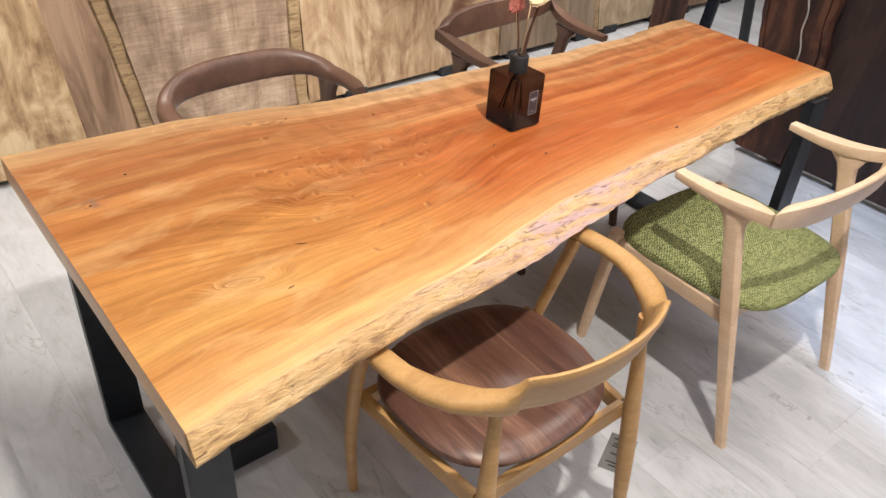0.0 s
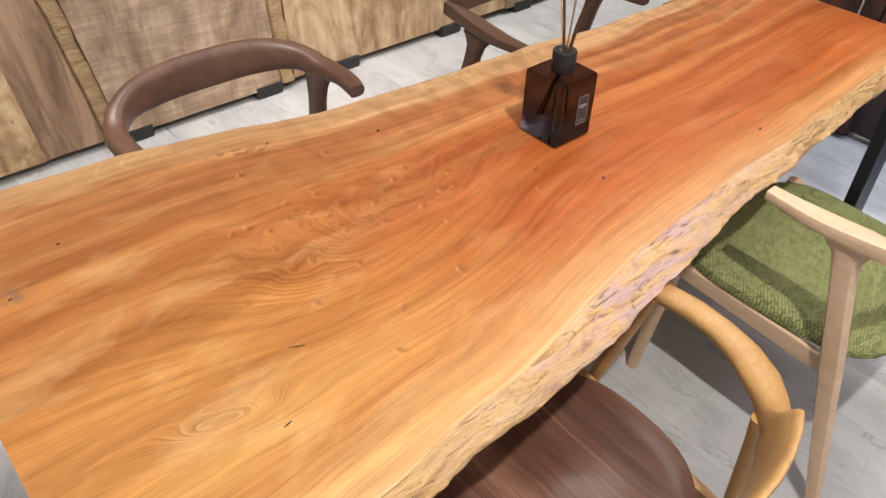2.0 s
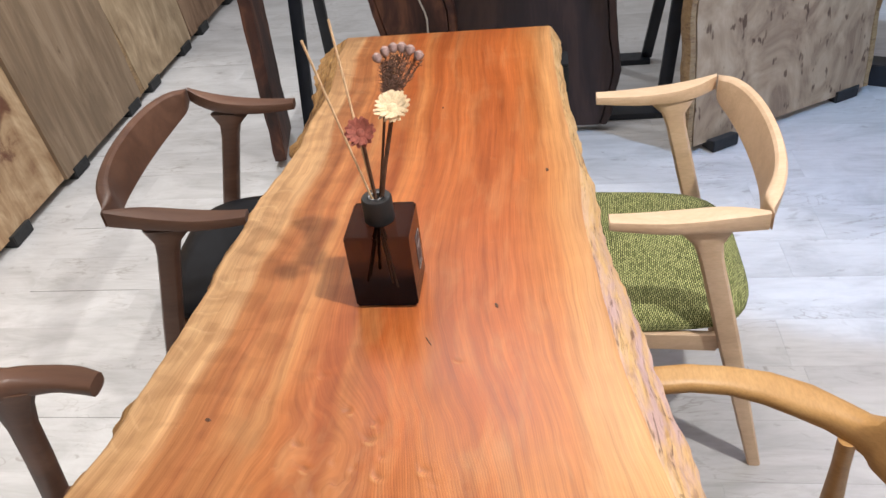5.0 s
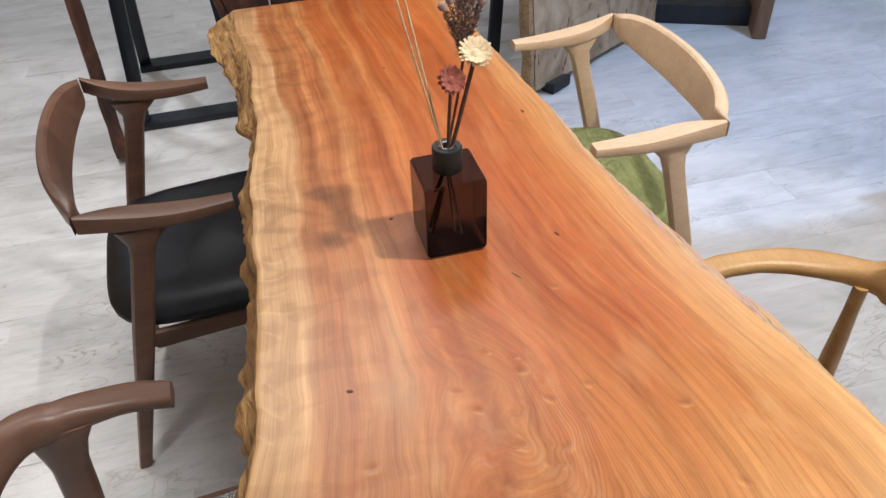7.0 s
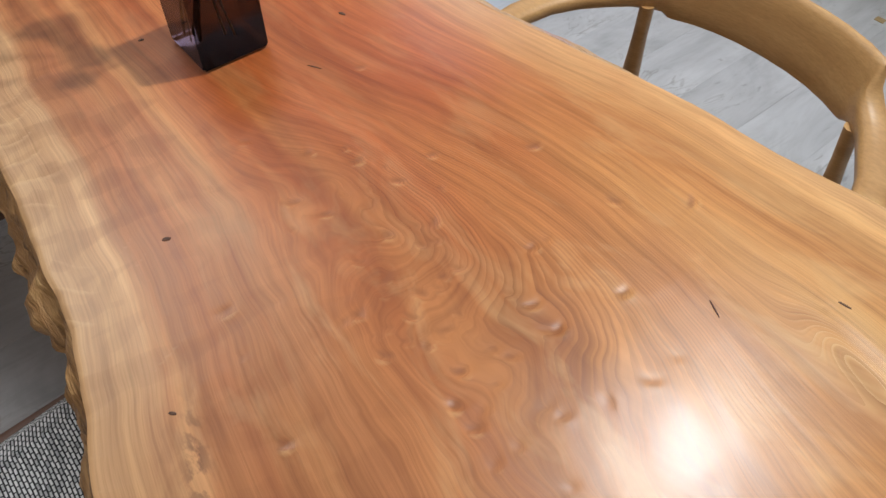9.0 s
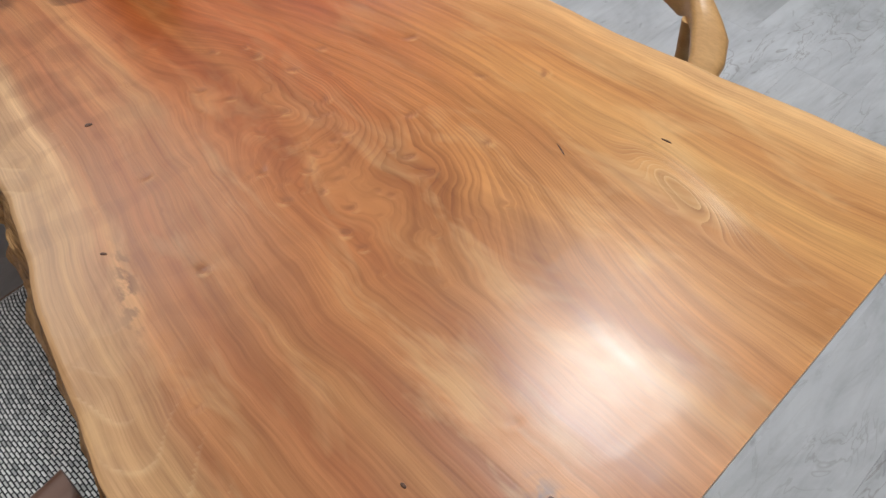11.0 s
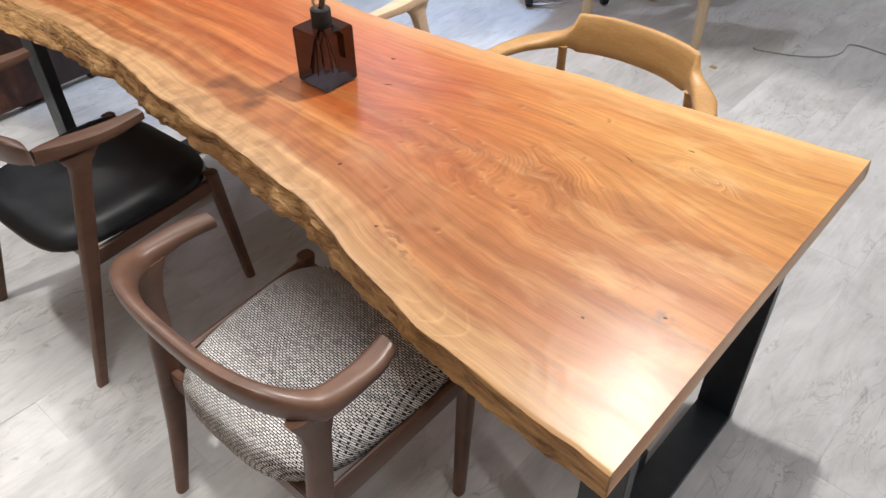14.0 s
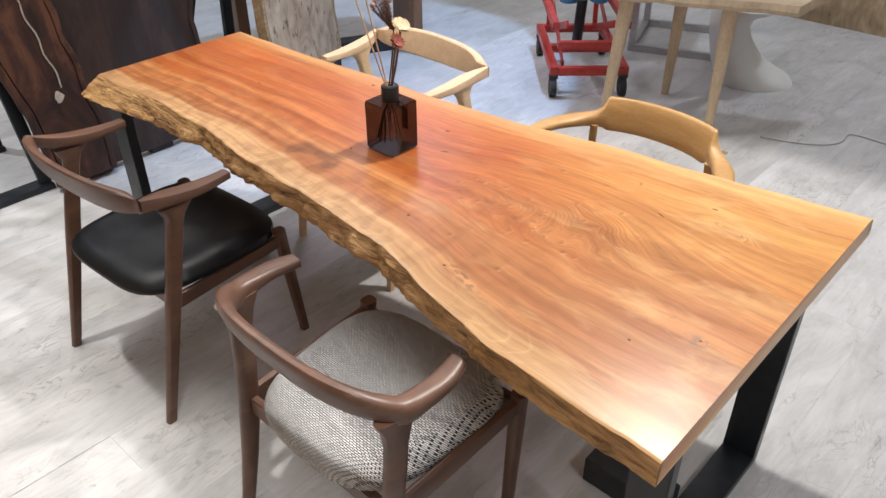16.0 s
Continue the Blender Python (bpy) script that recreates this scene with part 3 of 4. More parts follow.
floor = solid("floor", box(X0, X1, Y0, Y1, -0.06, -0.004), M_FLOOR, "whitewashed grey wood-look plank floor", "floor", kind="structure")

# ---------------------------------------------------------------- live-edge table
TOP, UNDER, LENGTH = 0.74, 0.68, 2.262
FRONT = [(0, -0.418), (0.17, -0.393), (0.43, -0.351), (0.66, -0.325), (0.8, -0.295), (1.06, -0.256), (1.3, -0.236), (1.55, -0.228), (1.86, -0.203), (2.27, -0.188)]
BACK = [(0, 0.586), (0.16, 0.58), (0.36, 0.56), (0.58, 0.522), (0.75, 0.47), (0.94, 0.446), (1.1, 0.432), (1.27, 0.425), (1.45, 0.41), (1.6, 0.388), (1.8, 0.379), (1.96, 0.377), (2.1, 0.388), (2.27, 0.4)]


def scallop(x, s, amp):
    return amp * (noise.noise((x * 9, s * 7.7, 0)) + 0.35 * noise.noise((x * 23, s * 3.1, 2)))


def front_y(x):
    return curve_at(FRONT, x) + scallop(x, 1, 0.004)


def back_y(x):
    return curve_at(BACK, x) + scallop(x, -1, 0.009)


TABLE_AT = V(1.13, 0.1, 0)
table = thing("live_edge_table", "long orange-brown live-edge solid slab dining table on black steel legs", "table", Matrix.Translation(TABLE_AT))


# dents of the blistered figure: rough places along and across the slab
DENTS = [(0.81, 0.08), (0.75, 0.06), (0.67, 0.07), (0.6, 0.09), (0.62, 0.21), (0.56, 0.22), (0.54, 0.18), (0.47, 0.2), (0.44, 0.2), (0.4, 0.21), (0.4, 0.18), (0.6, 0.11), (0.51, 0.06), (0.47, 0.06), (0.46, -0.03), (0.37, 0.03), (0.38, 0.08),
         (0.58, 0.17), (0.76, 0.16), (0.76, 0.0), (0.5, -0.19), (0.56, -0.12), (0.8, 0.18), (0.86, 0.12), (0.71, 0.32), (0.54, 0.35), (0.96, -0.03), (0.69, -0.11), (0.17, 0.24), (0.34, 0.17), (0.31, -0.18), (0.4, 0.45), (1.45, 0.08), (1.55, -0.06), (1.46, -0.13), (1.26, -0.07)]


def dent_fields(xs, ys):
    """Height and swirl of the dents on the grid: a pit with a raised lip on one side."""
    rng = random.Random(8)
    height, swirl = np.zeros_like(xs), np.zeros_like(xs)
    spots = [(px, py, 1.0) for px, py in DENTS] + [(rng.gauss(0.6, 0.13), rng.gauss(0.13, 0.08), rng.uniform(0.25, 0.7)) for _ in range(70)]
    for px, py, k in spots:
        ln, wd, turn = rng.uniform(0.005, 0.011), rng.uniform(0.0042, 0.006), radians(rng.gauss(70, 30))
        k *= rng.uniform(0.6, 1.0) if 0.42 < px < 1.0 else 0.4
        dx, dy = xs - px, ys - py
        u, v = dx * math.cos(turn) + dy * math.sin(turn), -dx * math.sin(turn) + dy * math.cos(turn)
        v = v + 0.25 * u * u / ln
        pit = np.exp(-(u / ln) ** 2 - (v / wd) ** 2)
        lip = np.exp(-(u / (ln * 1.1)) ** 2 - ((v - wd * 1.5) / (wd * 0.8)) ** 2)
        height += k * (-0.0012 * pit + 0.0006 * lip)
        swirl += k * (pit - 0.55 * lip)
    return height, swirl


def table_top():
    bm = bmesh.new()
    lay, lay_s, lay_r = (bm.verts.layers.float.new(n) for n in ("across", "swirl", "ripple"))
    nx, ny = 560, 230
    gx = np.repeat(np.linspace(0, LENGTH, nx + 1)[:, None], ny + 1, 1)
    ends = [(front_y(x), back_y(x)) for x in gx[:, 0]]
    gy = np.array([np.linspace(f, b, ny + 1) for f, b in ends])
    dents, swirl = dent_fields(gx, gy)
    up, down = [], []
    for i in range(nx + 1):
        x = gx[i, 0]
        yf, yb = ends[i]
        row, low = [], []
        for j in range(ny + 1):
            y = gy[i, j]
            e = min(y - yf, yb - y)
            d = yb - y
            crest = 0.0
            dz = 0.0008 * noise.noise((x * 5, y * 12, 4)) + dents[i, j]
            if d < 0.34:
                # scalloped steps across the grain, strongest in the back sapwood
                s = x * 21 + 1.4 * noise.noise((x * 5, d * 12, 2)) + 0.3 * math.sin(d * 24)
                f = s - math.floor(s)
                crest = f**4 if f < 0.94 else (1 - f) / 0.06 * 0.78
                crest *= math.exp(-(d / 0.13) ** 2) * max(0.0, min(1.0, 0.55 + 1.6 * noise.noise((x * 7, d * 14, 8))))
                dz += 0.0006 * crest
            roll = max(0.0, 1 - e / 0.006)
            v = bm.verts.new(V(x, y, TOP + dz - 0.002 * roll * roll) - TABLE_AT)
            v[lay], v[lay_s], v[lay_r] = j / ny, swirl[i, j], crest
            row.append(v)
        for j in (0, ny):
            low.append(bm.verts.new(V(x, yf if j == 0 else yb, UNDER) - TABLE_AT))
        up.append(row)
        down.append(low)
    for i in range(nx):
        for j in range(ny):
            bm.faces.new((up[i][j], up[i + 1][j], up[i + 1][j + 1], up[i][j + 1]))
        bm.faces.new((down[i][0], down[i][1], down[i + 1][1], down[i + 1][0]))
        bm.faces.new((up[i][0], down[i][0], down[i + 1][0], up[i + 1][0]))
        bm.faces.new((up[i][ny], up[i + 1][ny], down[i + 1][1], down[i][1]))
    for i in (0, nx):
        bm.faces.new([*up[i], down[i][1], down[i][0]])
    return bm


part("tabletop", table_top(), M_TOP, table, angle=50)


def live_edge(side):
    """The peeled, uneven edge of the slab, bulging outwards below the top."""
    bm = bmesh.new()
    nx, k = 260, 9
    rows = []
    for i in range(nx + 1):
        x = LENGTH * i / nx
        y = front_y(x) if side < 0 else back_y(x)
        if side < 0:
            out = 0.026 + 0.032 * math.exp(-((x - 0.98) / 0.38) ** 2)
        else:
            far = min(1.0, max(0.0, (x - 1.5) / 0.76))
            out = (0.031 + 0.008 * math.sin(x * 2.3 + 1.5)) * min(1.0, max(0.06, (x - 0.3) * 1.45)) + 0.046 * far * far * (3 - 2 * far)
        out = max(0.002, out + 0.006 * noise.noise((x * 6, side * 5.0, 3)))
        knob = 0.028 * math.exp(-((x - 1.69) / 0.035) ** 2) + 0.02 * math.exp(-((x - 0.86) / 0.05) ** 2) if side > 0 else 0.014 * math.exp(-((x - 0.8) / 0.08) ** 2)
        row = []
        for j in range(k + 1):
            f = j / k
            prof = (f / 0.8) ** (0.8 if side < 0 else 0.95) if f < 0.8 else 1.0 - (f - 0.8) * 1.2
            k2 = 1.3 if side > 0 else 1.0
            rough = k2 * (0.007 * noise.noise((x * 13, f * 2.6 + side * 9, 5)) + 0.005 * noise.noise((x * 40, f * 6, side)))
            rough *= min(1.0, f * 4) * (min(1.0, 0.35 + x) if side > 0 else 1.0)
            o = max(0.001, (out + knob * math.exp(-((f - 0.55) / 0.3) ** 2)) * prof + rough * (1.3 if side > 0 else 0.7))
            z = TOP - 0.002 - (TOP - 0.002 - UNDER) * f
            row.append(bm.verts.new(V(x, y + side * (o if j else 0.0), z) - TABLE_AT))
        row.append(bm.verts.new(V(x, y - side * 0.004, UNDER + 0.0005) - TABLE_AT))
        row.append(bm.verts.new(V(x, y - side * 0.004, TOP - 0.008) - TABLE_AT))
        rows.append(row)
    m = len(rows[0])
    for a, b in zip(rows, rows[1:]):
        for j in range(m):
            bm.faces.new((a[j], b[j], b[(j + 1) % m], a[(j + 1) % m]))
    bm.faces.new(rows[0])
    bm.faces.new(rows[-1])
    return bm


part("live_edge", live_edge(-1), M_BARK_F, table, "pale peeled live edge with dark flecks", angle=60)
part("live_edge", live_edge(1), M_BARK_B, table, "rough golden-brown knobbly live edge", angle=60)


# small dark knots and pin holes in the top
for kx, ky, ka, kb, kt in ((1.082, -0.082, 0.009, 0.004, 20), (1.494, -0.169, 0.009, 0.0045, 10), (0.842, 0.324, 0.007, 0.0045, 70), (1.211, 0.182, 0.006, 0.0035, 80),
                           (0.095, 0.271, 0.006, 0.0035, 15), (0.636, 0.419, 0.006, 0.003, 40), (1.79, 0.07, 0.005, 0.003, 0), (1.0, 0.02, 0.016, 0.0016, 30), (0.385, -0.088, 0.017, 0.0012, -25), (0.3, -0.2, 0.011, 0.002, 10), (0.2, 0.36, 0.005, 0.003, 0)):
    kc, ks = math.cos(radians(kt)), math.sin(radians(kt))
    kn = lathe([(0.25, -0.0015), (1.0, -0.0004), (0.8, 0.0006), (0.3, 0.0008)], 12)
    for kv in kn.verts:
        px, py = kv.co.x * ka * 0.75, kv.co.y * kb * 0.7
        kv.co = V(kx + px * kc - py * ks, ky + px * ks + py * kc, TOP + 0.0004 + kv.co.z) - TABLE_AT
    part("knot", kn, M_KNOT, table, "small dark knot")


def steel(x0, x1, y0, y1, z0, z1, name="leg_post"):
    bm = box(x0, x1, y0, y1, z0, z1, 0.002)
    bmesh.ops.translate(bm, verts=bm.verts, vec=-TABLE_AT)
    part(name, bm, M_STEEL, table, "black powder-coated flat steel")


for s, xe in ((1, 0.04), (-1, LENGTH - 0.04)):
    xa, xb = sorted((xe, xe + s * 0.09))
    steel(xa, xb, -0.235, -0.2, 0.03, 0.672)
    steel(xa, xb, 0.37, 0.405, 0.03, 0.672)
    steel(xa, xb, -0.235, 0.405, 0.0, 0.03, "foot_bar")
    steel(xa, xb, -0.235, 0.405, 0.672, UNDER - 0.0005, "top_plate")
    xa, xb = sorted((xe + s * 0.0905, xe + s * 0.325))
    steel(xa, xb, 0.06, 0.155, 0.0, 0.085, "stabiliser")


# ---------------------------------------------------------------- chairs
def seat_pad(wf, wb, y0, y1, z, thick, p=4.0, crown=0.012, scoop=0.0, n=56, rings=9, edge=0.018):
    """An upholstered pad or carved seat with a rounded rim; wf, wb are the half-widths in front and behind."""
    bm = bmesh.new()
    yc, hy = (y0 + y1) / 2, (y1 - y0) / 2

    def at(a, r):
        ca, sa = math.cos(a), math.sin(a)
        k = (abs(ca) ** p + abs(sa) ** p) ** (-1 / p) * r
        yy = sa * k
        w = wb + (wf - wb) * (yy + 1) / 2
        return w * ca * k, yc + hy * yy
    loops = []
    prof = [(i / rings, None) for i in range(1, rings + 1)]
    for r, _ in prof:
        ring = []
        for i in range(n):
            a = 2 * math.pi * i / n
            x, y = at(a, r)
            drop = edge * max(0.0, (r - 0.8) / 0.2) ** 2
            zz = z + crown * (1 - r * r) - drop - scoop * math.exp(-((r - 0.45) / 0.33) ** 2) + 0.004 * (y - yc) / hy
            ring.append(bm.verts.new((x, y, zz)))
        loops.append(ring)
    for f, g in ((1.012, 0.35), (1.008, 0.75), (0.97, 1.0)):
        ring = []
        for i in range(n):
            x, y = at(2 * math.pi * i / n, f)
            ring.append(bm.verts.new((x, y, z - edge - (thick - edge) * g)))
        loops.append(ring)
    c = bm.verts.new((0, yc, z + crown - scoop * math.exp(-((0.45) / 0.33) ** 2)))
    for i in range(n):
        bm.faces.new((c, loops[0][i], loops[0][(i + 1) % n]))
    for a, b in zip(loops, loops[1:]):
        for i in range(n):
            bm.faces.new((a[i], b[i], b[(i + 1) % n], a[(i + 1) % n]))
    bm.faces.new(loops[-1])
    return bm


def leg(foot, top, wf, df, wt, dt, mid=None, n=12, p=3.5):
    """A tapered leg; wf, df: half-width and half-depth at the foot, wt, dt: at the top."""
    foot, top = Vector(foot), Vector(top)
    secs = []
    for i in range(9):
        f = i / 8
        c = foot.lerp(top, f)
        if mid:
            c += Vector(mid) * math.sin(f * math.pi)
        secs.append((c, V(wf + (wt - wf) * f, 0, 0), V(0, df + (dt - df) * f, 0)))
    return loft(secs, n, p)


def angular_chair(name, label, wood_mat, pad_mat, pad_label, rise, m):
    """Open armchair whose flat arms run into sharp rear corners of a curved back band."""
    ch = thing(name, label, "chair", m, "armchairs round the table")
    part("seat", seat_pad(0.262, 0.246, -0.235, 0.275, 0.446, 0.05, 4.2, 0.006, 0.012, edge=0.022), pad_mat, ch, pad_label)
    for s in (-1, 1):
        # rear leg, flaring into the arm
        secs = []
        for f in (0, 0.15, 0.3, 0.45, 0.6, 0.72, 0.82, 0.9, 0.95, 1.0):
            c = V(s * 0.272, -0.27, 0).lerp(V(s * 0.266, -0.095, 0.68), f)
            d = 0.015 + 0.009 * min(1, f / 0.6)
            d += 0.03 * max(0.0, (f - 0.92) / 0.08) ** 2
            secs.append((c, V(0.013 + 0.004 * f, 0, 0), V(0, d, 0)))
        part("leg", loft(secs, 14, 4), wood_mat, ch)
        part("leg", leg((s * 0.262, 0.275, 0), (s * 0.248, 0.235, 0.42), 0.013, 0.014, 0.018, 0.02), wood_mat, ch)
        secs = []
        for i in range(15):
            f = i / 14
            g = max(0.0, (f - 0.62) / 0.38)
            y = 0.082 - 0.284 * f
            z = 0.692 - 0.005 * math.sin(f * math.pi) + rise * f * f
            w = 0.016 + 0.009 * min(1, f * 2.5) - 0.019 * g * g
            secs.append((V(s * (0.262 + 0.006 * f + 0.022 * g * g), y, z), V(w, 0, 0), V(0, 0, 0.0105 + 0.0085 * f)))
        part("armrest", loft(secs, 20, 7), wood_mat, ch, angle=30)
        part("side_rail", loft([(V(s * 0.25, 0.23, 0.382), V(0.009, 0, 0), V(0, 0, 0.02)), (V(s * 0.252, -0.15, 0.372), V(0.009, 0, 0), V(0, 0, 0.024))], 12, 6), wood_mat, ch)
    secs = []
    for i in range(33):
        f = -1 + 2 * i / 32
        a = abs(f)
        sg = 1 if f >= 0 else -1
        th = f * math.pi / 2
        # the bow runs out to the corner of each arm
        x = 0.256 * math.sin(th) + sg * 0.034 * a**12
        y = -0.248 + 0.056 * (1 - math.cos(th)) - 0.014 * a**12
        k = 1 - a**2.2
        hh = 0.0185 + 0.029 * k
        th2 = 0.023 - 0.0115 * k - 0.017 * a**12
        nrm = V(math.sin(th) * 0.7, -math.cos(th) - 0.15, 0).normalized()
        tilt = (nrm * 0.3 * k + V(0, 0, 1)).normalized()
        secs.append((V(x, y, 0.691 + rise + 0.003 * k), nrm * th2, tilt * hh))
    part("backrest", loft(secs, 20, 6), wood_mat, ch, angle=30)
    part("front_rail", box(-0.24, 0.24, 0.228, 0.248, 0.368, 0.408, 0.003), wood_mat, ch)
    part("back_rail", loft([(V(-0.25, -0.15, 0.37), V(0, 0.009, 0), V(0, 0, 0.024)), (V(0, -0.16, 0.375), V(0, 0.009, 0), V(0, 0, 0.018)), (V(0.25, -0.15, 0.37), V(0, 0.009, 0), V(0, 0, 0.024))], 12, 6), wood_mat, ch)
    return ch


def round_rail_chair(m):
    """Armchair with one softly rounded rail that sweeps from arm to arm."""
    ch = thing("armchair", "dark walnut armchair with rounded arm rail and grey tweed seat", "chair", m, "armchairs round the table")
    part("seat", seat_pad(0.272, 0.215, -0.215, 0.265, 0.452, 0.075, 3.6, 0.012, 0.006, edge=0.03), M_GREY, ch, "black and white tweed upholstery")
    secs = []
    for i in range(41):
        f = -1 + 2 * i / 40
        a = abs(f)
        sg = 1 if f >= 0 else -1
        if a > 0.72:
            g = (a - 0.72) / 0.28
            x, y = sg * (0.272 + 0.004 * math.sin(g * math.pi) - 0.012 * g * g), -0.1 + 0.117 * g
            tang = V(0, 1, 0)
            nrm = V(sg, 0.0, 0)
        else:
            th = a / 0.72 * math.pi / 2
            x = sg * 0.272 * math.sin(th) ** 0.72
            y = -0.1 - 0.142 * max(0.0, math.cos(th)) ** 0.8
            nrm = V(sg * math.sin(th), -math.cos(th), 0)
        k = max(0.0, 1 - (a / 0.6) ** 2)
        hh = 0.0145 + 0.029 * k
        wd = 0.0255 - 0.01 * k - (0.004 * max(0, (a - 0.9) / 0.1))
        mid = math.exp(-((a - 0.6) / 0.14) ** 2)
        hh += 0.012 * mid
        lean = (nrm * 0.25 * k + V(0, 0, 1)).normalized()
        secs.append((V(x, y, 0.677 + 0.034 * k - 0.006 * mid), nrm * wd, lean * hh))
    part("arm_rail", loft(secs, 20, 3.1), M_WALNUT, ch)
    for s in (-1, 1):
        secs = []
        for f in (0, 0.15, 0.3, 0.45, 0.6, 0.75, 0.87, 0.94, 1.0):
            c = V(s * 0.242, -0.252, 0).lerp(V(s * 0.258, -0.155, 0.668), f) + V(0, 0.02 * math.sin(f * math.pi), 0)
            secs.append((c, V(0.014 + 0.005 * f, 0, 0), V(0, 0.015 + 0.012 * min(1, f / 0.5) + 0.03 * max(0, (f - 0.85) / 0.15) ** 2, 0)))
        part("leg", loft(secs, 14, 3), M_WALNUT, ch)
        part("leg", leg((s * 0.274, 0.19, 0), (s * 0.262, 0.235, 0.43), 0.013, 0.014, 0.019, 0.02), M_WALNUT, ch)
        part("side_rail", loft([(V(s * 0.262, 0.23, 0.395), V(0.011, 0, 0), V(0, 0, 0.024)), (V(s * 0.25, -0.17, 0.37), V(0.011, 0, 0), V(0, 0, 0.032))], 12, 5), M_WALNUT, ch)
    part("front_rail", box(-0.25, 0.25, 0.225, 0.247, 0.36, 0.405, 0.003), M_WALNUT, ch)
    part("back_rail", box(-0.235, 0.235, -0.185, -0.163, 0.335, 0.385, 0.003), M_WALNUT, ch)
    return ch


def bow_chair(m):
    """Oak armchair with a broad bent arm bow, raised back panel and dished walnut seat."""
    ch = thing("armchair", "golden oak bow-arm chair with dished dark walnut seat", "chair", m, "armchairs round the table")
    part("seat", seat_pad(0.245, 0.235, -0.205, 0.22, 0.442, 0.035, 2.7, 0.0, 0.016, edge=0.012), M_WALNUT_SEAT, ch, "dished walnut seat with streaked grain")
    secs = []
    stations = [(-1.0, 0), (-0.9, 0), (-0.8, 0), (-0.7, 0), (-0.6, 0.02), (-0.5, 0.05), (-0.42, 0.12), (-0.35, 0.24), (-0.31, 0.5), (-0.29, 0.93), (-0.275, 1.0), (-0.21, 1.0), (-0.14, 1.0), (-0.07, 1.0)]
    stations += [(0, 1.0)] + [(-a, k) for a, k in reversed(stations)]
    for f, k in stations:
        a, sg = abs(f), (1 if f >= 0 else -1)
        if a > 0.8:
            g = (a - 0.8) / 0.2
            x, y = sg * (0.312 - 0.012 * g), 0.0 + 0.11 * g
            nrm = V(sg, 0, 0)
        else:
            th = a / 0.8 * math.pi / 2
            x = sg * 0.312 * math.sin(th) ** 0.9
            y = -0.278 * math.cos(th) ** 0.95
            nrm = V(sg * math.sin(th), -math.cos(th), 0)
        hh = 0.014 + 0.04 * k
        wd = (0.024 + 0.008 * math.exp(-((a - 0.52) / 0.12) ** 2)) * (1 - k) + 0.0095 * k
        lean = (nrm * 0.3 * k + V(0, 0, 1)).normalized()
        secs.append((V(x, y, 0.655 + 0.026 * k), nrm * wd, lean * hh))
    part("arm_bow", loft(secs, 18, 3.2), M_OAK, ch)
    for s in (-1, 1):
        part("leg", leg((s * 0.235, 0.215, 0), (s * 0.292, 0.075, 0.648), 0.012, 0.012, 0.017, 0.017, (s * 0.012, 0.012, 0), 12, 2.3), M_OAK, ch)
        secs = []
        for i in range(11):
            f = i / 10
            c = V(s * 0.245, -0.245, 0).lerp(V(s * 0.2, -0.2, 0.648), f)
            r = 0.0125 + 0.0075 * math.sin(min(1, f * 1.15) * math.pi) ** 0.8
            secs.append((c, V(r, 0, 0), V(0, r, 0)))
        part("leg", loft(secs, 14, 2.2), M_OAK, ch)
        part("side_rail", loft([(V(s * 0.25, 0.16, 0.385), V(0.01, 0, 0), V(0, 0, 0.02)), (V(s * 0.215, -0.19, 0.37), V(0.01, 0, 0), V(0, 0, 0.024))], 12, 5), M_OAK, ch)
    part("front_rail", box(-0.24, 0.24, 0.14, 0.16, 0.365, 0.403, 0.003), M_OAK, ch)
    part("back_rail", box(-0.21, 0.21, -0.205, -0.185, 0.35, 0.395, 0.003), M_OAK, ch)
    return ch


angular_chair("armchair", "pale beech armchair with angular arms and green tweed seat", M_BEECH, M_GREEN, "green tweed upholstery", 0.018, pose(1.632, -0.37, 0, 0, 0, -1))
angular_chair("armchair", "dark walnut armchair with angular arms and black leather seat", M_WALNUT, M_LEATHER, "black leather upholstery", 0.036, pose(1.686, 0.552, 0, 0, 0, 183.2))
round_rail_chair(pose(0.71, 0.597, 0, 0, 0, 180))
bow_chair(pose(0.69, -0.376, 0))

# ---------------------------------------------------------------- reed diffuser on the table
D_AT = V(1.131, 0.096, TOP + 0.0022)
diffuser = thing("reed_diffuser", "square smoked-glass reed diffuser bottle with dried flowers on the table", "diffuser", Matrix.Translation(D_AT))


part("bottle", box(-0.0515, 0.0515, -0.0515, 0.0515, 0.0, 0.139, 0.0035), M_GLASS, diffuser, "smoky brown square glass bottle")
part("cap", lathe([(0.0225, 0.1394), (0.024, 0.1405), (0.0242, 0.180), (0.0225, 0.1825), (0.013, 0.1825), (0.0125, 0.176), (0.0, 0.176)][:6], 32), M_CAP, diffuser, "matt black collar cap")
part("neck_ring", lathe([(0.0122, 0.1768), (0.0122, 0.1832), (0.0098, 0.1832), (0.0098, 0.1768)], 24), M_METAL, diffuser, "clear plastic stopper ring")


def on_label(x0, x1, z0, z1, depth):
    return box(x0, x1, -0.0519 - depth, -0.0519, z0, z1)


label = part("label", on_label(0.0, 0.031, 0.036, 0.1, 0.0003), M_LABEL, diffuser, "small dark label with silver border")
